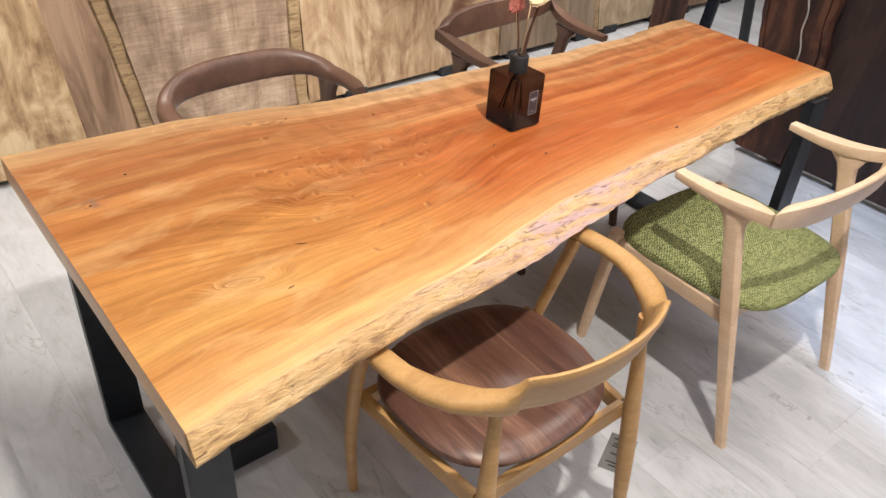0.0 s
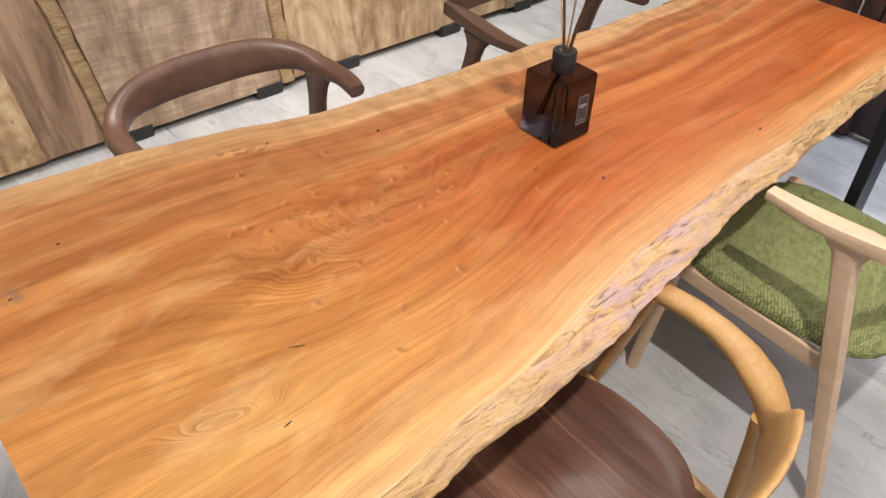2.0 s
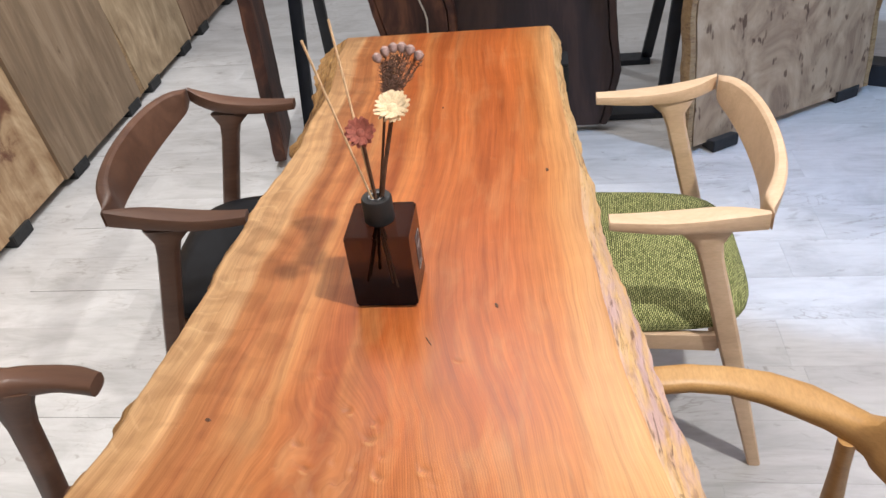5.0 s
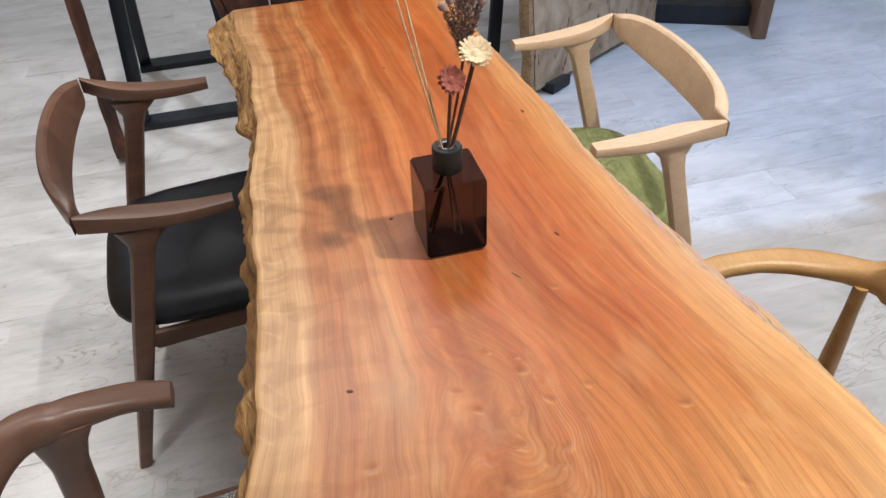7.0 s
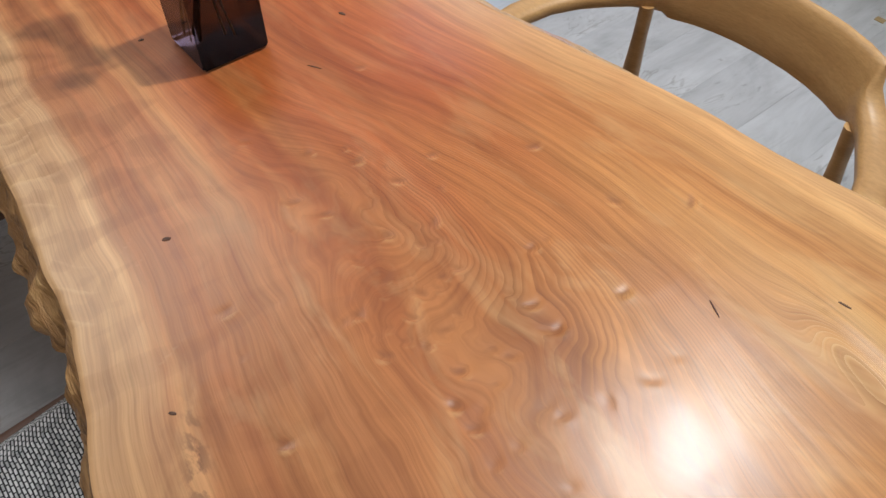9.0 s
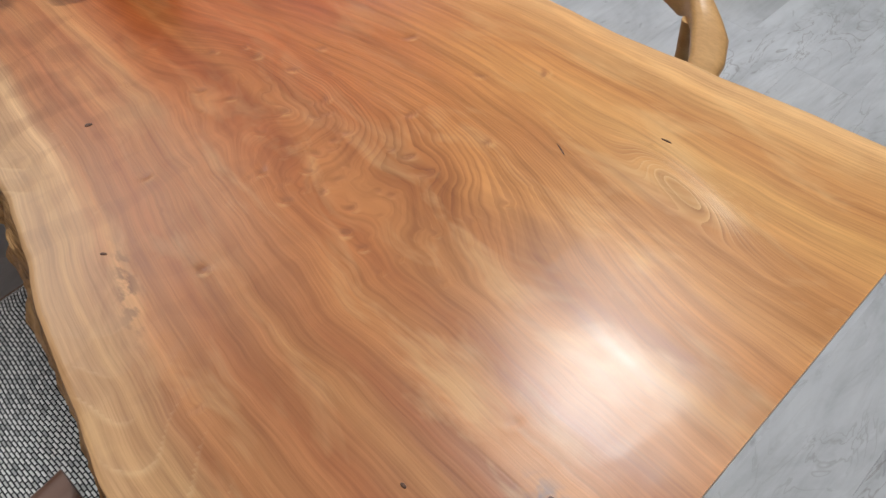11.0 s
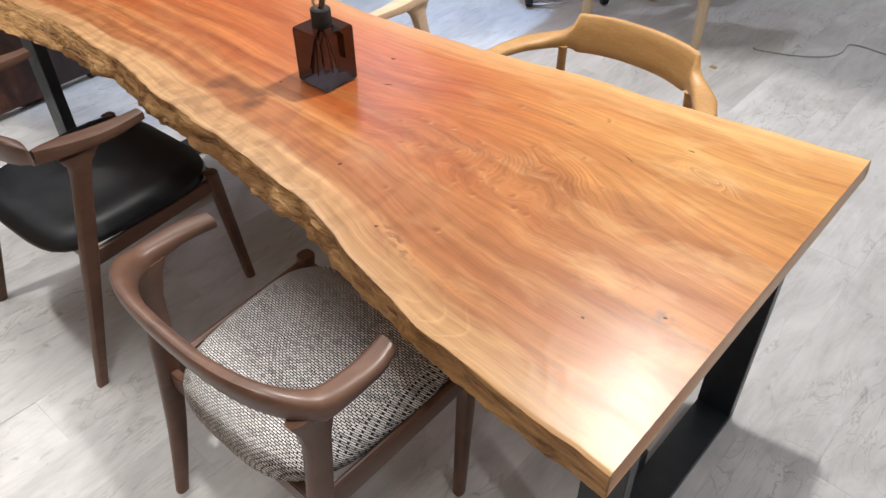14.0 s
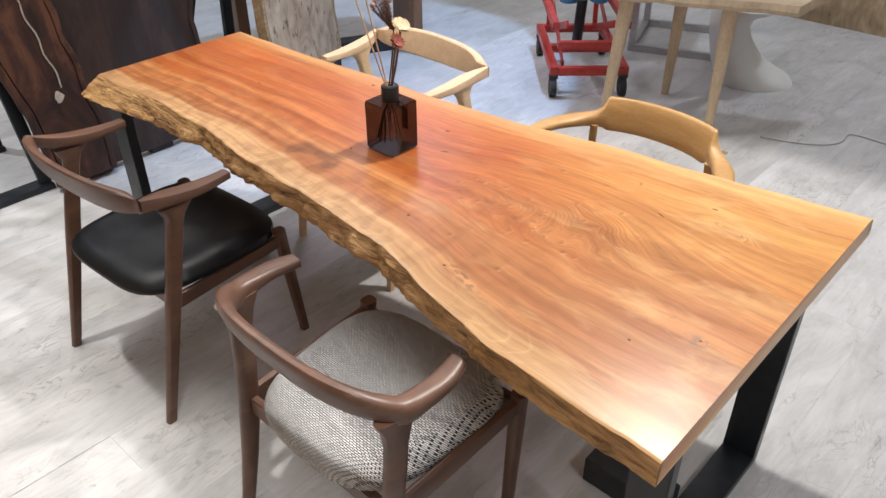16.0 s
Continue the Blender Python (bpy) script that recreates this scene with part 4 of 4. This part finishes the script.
for nm, a in (("label_line", (0.001, 0.03, 0.0985, 0.0993)), ("label_line", (0.001, 0.03, 0.0367, 0.0375)), ("label_line", (0.001, 0.0017, 0.0375, 0.0985)), ("label_line", (0.0293, 0.03, 0.0375, 0.0985)),
              ("brand_mark", (0.006, 0.0255, 0.0755, 0.0805)), ("print_bar", (0.0115, 0.02, 0.0715, 0.0727)), ("print_bar", (0.0095, 0.022, 0.0445, 0.0462))):
    ob = part(nm, on_label(*a, 0.0007), M_INK, label)


def stem(points, r, mat, name="stem", lab=""):
    pts = [Vector(q) - D_AT for q in points]
    fine = []
    for i in range(13):
        f = i / 12 * (len(pts) - 1)
        k = min(int(f), len(pts) - 2)
        fine.append(pts[k].lerp(pts[k + 1], f - k))
    return part(name, tube(fine, r, 8), mat, diffuser, lab)


MOUTH = V(1.133, 0.096, 0.905)
stem([V(1.128, 0.09, 0.76), MOUTH + V(0, 0.004, 0), (1.135, 0.162, 1.18)], 0.0019, M_REED, "reed", "pale rattan reed")
stem([V(1.115, 0.08, 0.76), MOUTH + V(0.004, 0.003, 0), (1.21, 0.14, 1.18)], 0.0019, M_REED, "reed", "pale rattan reed")
stem([V(1.16, 0.115, 0.77), MOUTH + V(-0.005, -0.001, 0), (1.118, 0.095, 0.97), (1.103, 0.094, 1.044)], 0.0028, M_STEM)
stem([V(1.14, 0.13, 0.77), MOUTH + V(0.0, -0.005, 0), (1.127, 0.073, 0.98), (1.129, 0.05, 1.066)], 0.0034, M_STEM)
stem([V(1.12, 0.13, 0.77), MOUTH + V(0.006, -0.002, 0), (1.138, 0.075, 1.0), (1.142, 0.062, 1.07)], 0.0022, M_STEM)


def blossom(centre, facing, radius, petals, mat, heart_mat, name, lab):
    """A dried daisy-like head: two rows of curled petals round a dished heart."""
    q = Vector(facing).to_track_quat("Z", "Y").to_matrix().to_4x4()
    m = Matrix.Translation(Vector(centre) - D_AT) @ q
    head = part(name, lathe([(0.002, -0.012), (0.006, -0.008), (radius * 0.42, -0.002), (radius * 0.45, 0.002), (radius * 0.3, 0.0005), (radius * 0.1, 0.003)], 20), heart_mat, diffuser, lab)
    head.matrix_local = m
    for row in range(2):
        for i in range(petals):
            bm = bmesh.new()
            a = 2 * math.pi * (i + 0.5 * row) / petals + random.uniform(-0.06, 0.06)
            r1 = radius * (1 - 0.12 * row) * random.uniform(0.92, 1.06)
            wid = math.pi * radius / petals * 0.82
            lift = 0.0025 + 0.004 * row + random.uniform(-0.0015, 0.002)
            secs = []
            for f, w in ((0.35, 0.5), (0.6, 0.95), (0.82, 1.0), (1.0, 0.5)):
                rr = r1 * f
                z = lift * ((f - 0.35) / 0.65) ** 1.3 + 0.001 * row
                secs.append((V(math.cos(a) * rr, math.sin(a) * rr, z), V(-math.sin(a), math.cos(a), 0.15) * wid * w, V(0, 0, 0.0006)))
            p = part("petal", loft(secs, 6, 2), mat, head)
    return head


blossom((1.1, 0.094, 1.053), (-0.75, -0.12, 0.6), 0.022, 14, M_PINK, M_PINK, "pink_flower", "dried dusky-pink daisy head")
blossom((1.128, 0.049, 1.076), (-0.5, 0.0, 0.85), 0.027, 19, M_CREAM, M_CREAM, "cream_flower", "dried cream daisy head")


def plume():
    """Feathery dried grass fanning out from the stem."""
    bm = bmesh.new()
    base = V(1.142, 0.062, 1.06) - D_AT
    tip = V(1.2, 0.045, 1.125) - D_AT
    rng = random.Random(4)
    for i in range(15):
        fan = (i - 7) / 7
        end = tip + V(0.012 * abs(fan), -0.03 * fan - 0.002, -0.014 * abs(fan) + rng.uniform(-0.006, 0.006))
        for k in range(60):
            f = 0.08 + 0.92 * k / 59
            c = base.lerp(end, f)
            d = V(rng.uniform(-1, 1), rng.uniform(-1, 1), rng.uniform(0.1, 1.2)).normalized()
            ln = 0.013 * (1.1 - 0.4 * f)
            s = d.orthogonal().normalized() * 0.0011
            t = d.cross(s).normalized() * 0.0011
            vs = [bm.verts.new(c + o) for o in (s, -s * 0.5 + t, -s * 0.5 - t)]
            e = bm.verts.new(c + d * ln)
            for j in range(3):
                bm.faces.new((vs[j], vs[(j + 1) % 3], e))
    return bm


feather = part("dried_grass", plume(), M_PLUME, diffuser, "feathery brown dried grass plume")
for i in range(6):
    f = (i - 2.5) / 2.5
    c = V(1.204 + 0.006 * (1 - f * f), 0.045 - 0.031 * f, 1.132 - 0.012 * f * f) - D_AT
    ax = V(0.5, -0.35 * f, 0.75).normalized()
    s = ax.orthogonal().normalized()
    t = ax.cross(s)
    part("bud", loft([(c - ax * 0.008, s * 0.0025, t * 0.0025), (c - ax * 0.003, s * 0.0072, t * 0.0072), (c + ax * 0.003, s * 0.0076, t * 0.0076), (c + ax * 0.007, s * 0.003, t * 0.003)], 10, 2), M_BUD, feather, "dusty pink bud")

# ---------------------------------------------------------------- upright slabs along the north wall
def upright_slab(label, mat, width, height, thick, m, seed, live=(True, True), wav=0.02, live_mat=None, slant=(0.0, 0.0), live_width=0.035):
    """A raw board standing on end: x across, z up, y towards its back; edges wander as the tree grew."""
    ob = thing("wood_slab", label, "wood slab", m, "upright wood slabs")
    rows, n = [], 40
    for i in range(n + 1):
        z = height * i / n
        l = -width / 2 + slant[0] * z + (wav * (noise.noise((z * 2.2, seed, 0)) + 0.5 * noise.noise((z * 7, seed, 1))) if live[0] else 0)
        r = width / 2 + slant[1] * z + (wav * (noise.noise((z * 2.2, seed, 5)) + 0.5 * noise.noise((z * 7, seed, 6))) if live[1] else 0)
        rows.append((z, l, r))
    bm = bmesh.new()
    rings = []
    for z, l, r in rows:
        l2, r2 = l + (live_width if live[0] else 0), r - (live_width if live[1] else 0)
        xs = [l2 + (r2 - l2) * k / 6 for k in range(7)]
        ring = [bm.verts.new((x, 0.0015 * noise.noise((x * 3, z * 3, seed)), z)) for x in xs]
        ring += [bm.verts.new((x, thick, z)) for x in reversed(xs)]
        rings.append(ring)
    k = len(rings[0])
    for a, b in zip(rings, rings[1:]):
        for j in range(k):
            bm.faces.new((a[j], a[(j + 1) % k], b[(j + 1) % k], b[j]))
    bm.faces.new(rings[0])
    bm.faces.new(rings[-1])
    part("board", bm, mat, ob)
    for side in (0, 1):
        if not live[side]:
            continue
        s = -1 if side == 0 else 1
        secs = []
        for z, l, r in rows:
            e = l if side == 0 else r
            a = e - s * live_width
            bump_ = 0.006 * noise.noise((z * 12, seed, s))
            secs.append((V((a + e) / 2 + s * bump_, thick / 2 + 0.004 * s * noise.noise((z * 9, seed, 9)), z), V(live_width / 2 + bump_, 0, 0), V(0, thick / 2 + 0.002 + bump_ * 0.6, 0)))
        part("live_edge", loft(secs, 10, 3.2), live_mat or M_LIVE, ob, "wavy golden live edge")
    return ob


def lean(x, y, deg=5.0, turn=0.0, z=0.035):
    return pose(x, y, z, -deg, 0, turn)


WALL_SLABS = [
    ("pale tan burl slab with cloudy figure leaning on wall", M_S_TAN, -0.02, 0.98, (False, False), (0.0, -0.1), 1),
    ("brown slab with golden live edge leaning against wall", M_S_BROWN, 0.622, 0.26, (False, True), (-0.1, -0.15), 2),
    ("grey-brown curly slab with brown live edge on wall", M_S_CURLY, 1.13, 0.71, (False, True), (-0.15, -0.02), 3),
    ("wide tan burl slab with dark red patch on wall", M_S_RED, 2.11, 1.19, (False, False), (-0.02, -0.02), 5),
    ("plain tan board leaning against showroom wall", M_S_PLAIN, 3.1, 0.74, (False, False), (0.0, 0.0), 6),
    ("light tan slab with rounded corner leaning on wall", M_S_PALE, 3.85, 0.68, (True, False), (-0.12, 0.0), 7),
    ("brown slab standing upright beside pale slab", M_S_BROWN, 4.65, 0.8, (False, True), (0.0, 0.0), 8),
]
for lab, mat, xc, w, lv, sl, sd in WALL_SLABS:
    upright_slab(lab, mat, w + 0.03, 2.15, 0.05, lean(xc, 1.79 + 0.008 * (sd % 3), 5.0), sd * 3.7, lv, 0.014, None, sl, 0.075 if sd < 4 else 0.05)


def wedge(x, y, turn=0.0):
    bm = box(-0.06, 0.06, -0.014, 0.05, 0.0, 0.034, 0.004)
    for v in bm.verts:
        if v.co.y < 0 and v.co.z > 0.02:
            v.co.z = 0.05
    solid("rubber_wedge", bm, M_RUBBER, "black rubber block under a leaning slab", "rubber block", pose(x, y, 0, 0, 0, turn), "rubber blocks")


for x in (0.05, 0.81, 1.37, 1.76, 2.35, 2.83, 3.39, 3.65, 4.1, 4.4, 4.9):
    wedge(x, 1.80)

# ---------------------------------------------------------------- slabs and steel stands beyond the far end
upright_slab("thin red-brown live-edge slab standing edge-on beside steel stand", M_S_REDDARK, 0.3, 1.7, 0.045, pose(2.95, 0.905, 0.03, 0, 0, 10.5) @ pose(0, 0, 0, 1, 0, 0), 21, (True, True), 0.012, M_S_REDDARK)
red_slab = upright_slab("dark red-brown slab with pale inclusion on steel stand", M_S_REDDARK, 0.28, 1.7, 0.05, pose(2.95, 0.27, 0.03, 0, 0, -90) @ pose(0, 0, 0, -5, 0, 0), 25, (True, True), 0.03, M_S_REDDARK, (-0.12, -0.06))
seam = [V(-0.06 + 0.07 * f + 0.006 * math.sin(f * 17), -0.002, 0.84 - 0.42 * f) for f in [i / 14 for i in range(15)]]
part("resin_seam", tube(seam, 0.0035, 6), M_RESIN, red_slab, "thin pale resin seam")
part("inclusion", loft([(V(-0.02, -0.001, 0.36), V(0.008, 0, 0), V(0, 0.003, 0)), (V(-0.014, -0.001, 0.385), V(0.022, 0, 0), V(0, 0.004, 0)), (V(-0.02, -0.001, 0.41), V(0.006, 0, 0), V(0, 0.003, 0))], 10, 2.4), M_RESIN, red_slab, "pale knot inclusion")
upright_slab("wide very dark walnut slab leaning on black stand", M_S_DARK, 0.64, 1.75, 0.05, pose(2.99, -0.1, 0.03, 0, 0, -90) @ pose(0, 0, 0, -5, 0, 0), 29, (True, True), 0.05, M_S_DARK, (0.02, 0.06))
upright_slab("pale knotty burl slab with wavy live edge standing upright", M_S_BURL, 0.92, 1.75, 0.05, pose(2.995, -1.09, 0.03, 0, 0, -60) @ pose(0, 0, 0, -5, 0, 0), 33, (True, True), 0.025, M_LIVE, (0.0, 0.0))
wedge(2.82, -0.84, -60)
wedge(3.17, -1.38, -60)
wedge(3.01, 0.2, -90)
wedge(3.01, -0.12, -90)


def trestle(y0, y1, x, spread, label):
    """Black steel V-stand: two floor bars joined by slanting flat posts."""
    st = thing("steel_stand", label, "stand", pose(x, (y0 + y1) / 2, 0), "black steel stands")
    h = (y1 - y0) / 2
    part("floor_bar", box(-0.045, 0.045, -h, h, 0.0, 0.025, 0.002), M_NAVY, st)
    part("floor_bar", box(0.485, 0.575, -h, h, 0.0, 0.025, 0.002), M_NAVY, st)
    for s in (-1, 1):
        part("post", bar((0.0, s * h * 0.9, 0.025), (0.1, s * spread, 1.3), 0.055, 0.03, (0, 1, 0)), M_NAVY, st)
        part("brace", bar((0.53, s * h * 0.9, 0.025), (0.14, s * spread, 1.2), 0.05, 0.025, (0, 1, 0)), M_NAVY, st)
    part("cross_bar", box(0.08, 0.11, -spread - 0.02, spread + 0.02, 1.2, 1.25, 0.002), M_NAVY, st)
    return st


trestle(0.4, 0.86, 3.07, 0.12, "black steel slab stand with floor bars and slanting posts")
trestle(-0.66, -0.4, 3.12, 0.24, "black steel V-shaped stand with slanting flat posts")

# far console with a board leg
console = thing("display_console", "brown wooden panel-leg console with black steel rail", "console", pose(3.13, -1.95, 0, 0, 0, -25))
part("panel_leg", box(-0.19, 0.19, -0.03, 0.03, 0.0, 0.7, 0.004), M_BOARD, console)
part("panel_leg", box(-0.19, 0.19, 1.0, 1.06, 0.0, 0.7, 0.004), M_BOARD, console)
part("steel_rail", box(-0.05, 0.05, 0.03, 1.0, 0.0, 0.09, 0.003), M_NAVY, console, "black steel floor rail")
part("top", box(-0.24, 0.24, -0.08, 1.12, 0.7, 0.75, 0.004), M_BOARD, console)

# ---------------------------------------------------------------- behind the front chairs
ash = thing("pale_table", "pale ash table with tapered legs and live-edge top", "table", pose(1.32, -2.19, 0))


def ash_leg(fx, fy, tx, ty):
    part("leg", loft([(V(fx - 1.32, fy + 2.19, 0), V(0.019, 0.007, 0), V(-0.007, 0.019, 0)), (V(tx - 1.32, ty + 2.19, 0.64), V(0.034, 0.013, 0), V(-0.013, 0.034, 0))], 14, 5), M_ASH, ash)


ash_leg(1.588, -1.82, 1.55, -1.86)
ash_leg(1.11, -2.03, 1.13, -2.06)
ash_leg(1.53, -2.36, 1.5, -2.33)
ash_leg(1.303, -2.5, 1.285, -2.46)


def ash_top():
    bm = bmesh.new()
    rings = []
    for i in range(31):
        f = -0.55 + 1.1 * i / 30
        o = V(f * 0.9, f * 0.4, 0)
        k = 0.32 + 0.03 * noise.noise((f * 4, 0, 7))
        q = V(-0.02, -1, 0) * (k + 0.02 * noise.noise((f * 9, 3, 3)))
        rings.append([bm.verts.new(o + a) for a in (-q * 1.0 + V(0, 0, 0.69), -q * 1.06 + V(0, 0, 0.665), -q + V(0, 0, 0.642), q + V(0, 0, 0.642), q * 1.06 + V(0, 0, 0.665), q + V(0, 0, 0.69))])
    for a, b in zip(rings, rings[1:]):
        for j in range(6):
            bm.faces.new((a[j], a[(j + 1) % 6], b[(j + 1) % 6], b[j]))
    bm.faces.new(rings[0])
    bm.faces.new(rings[-1])
    return bm


part("top", ash_top(), M_ASH, ash)

# white moulded cantilever chair: one flowing shell
def shell_chair():
    """One moulded sweep: a skirted foot that narrows upward, then seat and backrest."""
    prof = [(0.0, 0.215, 0.215, 0.2), (0.02, 0.208, 0.21, 0.2), (0.05, 0.172, 0.188, 0.195), (0.1, 0.125, 0.158, 0.19), (0.17, 0.08, 0.13, 0.185), (0.25, 0.045, 0.112, 0.18), (0.33, 0.025, 0.1, 0.185), (0.39, 0.04, 0.11, 0.2),
            (0.425, 0.1, 0.16, 0.22), (0.44, 0.12, 0.17, 0.225)]
    bm = loft([(V(u, 0, z), V(hu, 0, 0), V(0, hv, 0)) for z, u, hu, hv in prof], 28, 2.4)
    back = [(0.03, 0.425, 0.2, 0.02), (0.0, 0.5, 0.215, 0.016), (-0.03, 0.62, 0.21, 0.013), (-0.05, 0.75, 0.18, 0.011), (-0.06, 0.82, 0.12, 0.009)]
    return loft([(V(u, 0, z), V(0, hv, 0), V(th, 0, 0)) for u, z, hv, th in back], 20, 3, bm)


solid("moulded_chair", shell_chair(), M_WHITE, "white glossy one-piece moulded plastic cantilever chair", "chair", pose(1.44, -2.76, 0, 0, 0, -146), angle=60)

# red lifting cart on castors
cart = thing("lift_cart", "red steel lifting cart on black castors with blue wrap", "cart", pose(2.06, -2.28, 0, 0, 0, -47))
for y in (-0.19, 0.19):
    part("frame_bar", box(-0.36, 0.36, y - 0.022, y + 0.022, 0.13, 0.175, 0.003), M_RED, cart)
    part("upper_bar", box(-0.3, 0.36, y - 0.018, y + 0.018, 0.36, 0.4, 0.003), M_RED, cart)
for x in (-0.35, 0.0, 0.34):
    part("cross_bar", box(x - 0.022, x + 0.022, -0.168, 0.168, 0.131, 0.174, 0.003), M_RED, cart)
for x, z in ((-0.28, 0.27), (0.34, 0.38)):
    part("cross_bar", box(x - 0.02, x + 0.02, -0.172, 0.172, z - 0.02, z + 0.02, 0.003), M_RED, cart)
for y in (-0.14, 0.14):
    part("scissor_arm", bar((-0.3, y, 0.17), (0.3, y, 0.38), 0.012, 0.04, (0, 1, 0)), M_RED, cart)
    part("scissor_arm", bar((0.3, y * 0.9, 0.17), (-0.27, y * 0.9, 0.38), 0.012, 0.04, (0, 1, 0)), M_RED, cart)
    part("handle_post", bar((0.34, y, 0.17), (0.42, y, 0.9), 0.028, 0.028, (0, 1, 0)), M_RED, cart)
part("cylinder", bar((0.12, 0, 0.12), (0.05, 0, 0.42), 0.06, 0.06, (1, 0, 0), 2, 14), M_STEEL, cart, "black hydraulic cylinder")
for k, y in enumerate((-0.09, 0.08)):
    part("wrap", loft([(V(0.05, y, 0.41), V(0.07, 0, 0), V(0, 0.05, 0)), (V(0.04, y + 0.02, 0.5), V(0.09, 0.02, 0), V(0, 0.06, 0)), (V(0.06, y, 0.58), V(0.05, 0, 0), V(0, 0.04, 0))], 12, 2.4), M_BLUE, cart, "crumpled blue plastic wrap")
for x in (-0.33, 0.3):
    for y in (-0.19, 0.19):
        w = part("castor", bar((x, y - 0.016, 0.055), (x, y + 0.016, 0.055), 0.11, 0.11, (1, 0, 0), 2, 20), M_RUBBER, cart, "black rubber castor wheel")
        part("fork", box(x - 0.02, x + 0.02, y - 0.024, y + 0.024, 0.106, 0.13, 0.002), M_STEEL, w)

# steel stool frame beyond the pale table
stool = thing("steel_stand", "brushed steel stand with floor frame behind pale table", "stand", pose(1.85, -3.15, 0, 0, 0, 20))
for y in (-0.25, 0.25):
    part("floor_bar", box(-0.3, 0.3, y - 0.02, y + 0.02, 0.0, 0.04, 0.003), M_METAL, stool)
for x in (-0.28, 0.28):
    part("cross_bar", box(x - 0.02, x + 0.02, -0.23, 0.23, 0.0, 0.04, 0.003), M_METAL, stool)
    for y in (-0.25, 0.25):
        part("post", box(x - 0.02, x + 0.02, y - 0.02, y + 0.02, 0.041, 0.72, 0.003), M_METAL, stool)
part("top", box(-0.32, 0.32, -0.29, 0.29, 0.721, 0.75, 0.004), M_WHITE, stool)

# boards against the far side
upright_slab("wide brown plank board standing on the floor", M_S_PALE, 1.5, 1.9, 0.05, pose(0.9, -4.1, 0.0, 5, 0, 180), 41, (False, False))
upright_slab("wide tan plank board standing on the floor", M_S_TAN, 1.2, 1.9, 0.05, pose(-0.48, -4.12, 0.0, 5, 0, 180), 45, (False, False))

# cable and tape on the floor
pts = [V(0.9 - 0.085 * a + 0.06 * math.sin(a * 1.7), -2.2 - 0.055 * a + 0.07 * math.sin(a * 1.1), 0.004) for a in [i * 0.3 for i in range(24)]]
solid("floor_cable", tube(pts, 0.003, 6), M_CABLE, "thin grey cable lying loosely on floor", "cable")
solid("tape_patch", box(0.945, 0.975, -1.93, -1.905, 0.0, 0.0015), M_TAPE, "small brown tape patch stuck on floor", "tape")

# price tag on the oak chair
tag = thing("price_tag", "white paper price tag hanging from the oak chair", "tag", pose(0.94, -0.565, 0.12, 0, 0, -58) @ pose(0, 0, 0, 0, 6, 0))
card = part("card", box(-0.032, 0.032, -0.0008, 0.0008, 0.0, 0.13, 0.0003), M_PAPER, tag)
for z, w in ((0.112, 0.022), (0.095, 0.018), (0.086, 0.02), (0.06, 0.016), (0.03, 0.02), (0.018, 0.012)):
    part("print_bar", box(-w, w, -0.0014, -0.0008, z, z + 0.004), M_GREYINK, card)
part("string", tube([V(0, 0, 0.128), V(-0.006, 0.01, 0.17), V(-0.01, 0.014, 0.2)], 0.0008, 6), M_PAPER, tag)

# ---------------------------------------------------------------- floor planks
PW, PL = 0.185, 1.25
plank_mesh = finish("plank", box(-PW / 2 + 0.0002, PW / 2 - 0.0002, -PL / 2 + 0.0002, PL / 2 - 0.0002, -0.004, 0.0, 0.0002), M_FLOOR)
rng = random.Random(11)
count = 0
far = bmesh.new()
for i in range(math.floor(X0 / PW), math.ceil(X1 / PW)):
    x = (i + 0.5) * PW
    y = Y0 - rng.random() * PL
    while y < Y1:
        c = (x, y + PL / 2)
        if -1.3 < x < 4.6 and -4.3 < c[1] < 2.2 and count < 300 and c[1] + PL / 2 < Y1:
            p = new("plank", plank_mesh)
            p.parent = floor
            p.location = (c[0], c[1], 0)
            count += 1
        else:
            y0, y1 = max(Y0, y), min(Y1, y + PL)
            xa, xb = max(X0, x - PW / 2), min(X1, x + PW / 2)
            if y1 - y0 > 0.02 and xb - xa > 0.02:
                vs = [far.verts.new(q) for q in ((xa, y0, -0.001), (xb - 0.001, y0, -0.001), (xb - 0.001, y1 - 0.001, -0.001), (xa, y1 - 0.001, -0.001))]
                far.faces.new(vs)
        y += PL
tagged(part("outer_planks", far, M_FLOOR, floor), kind="stuff")
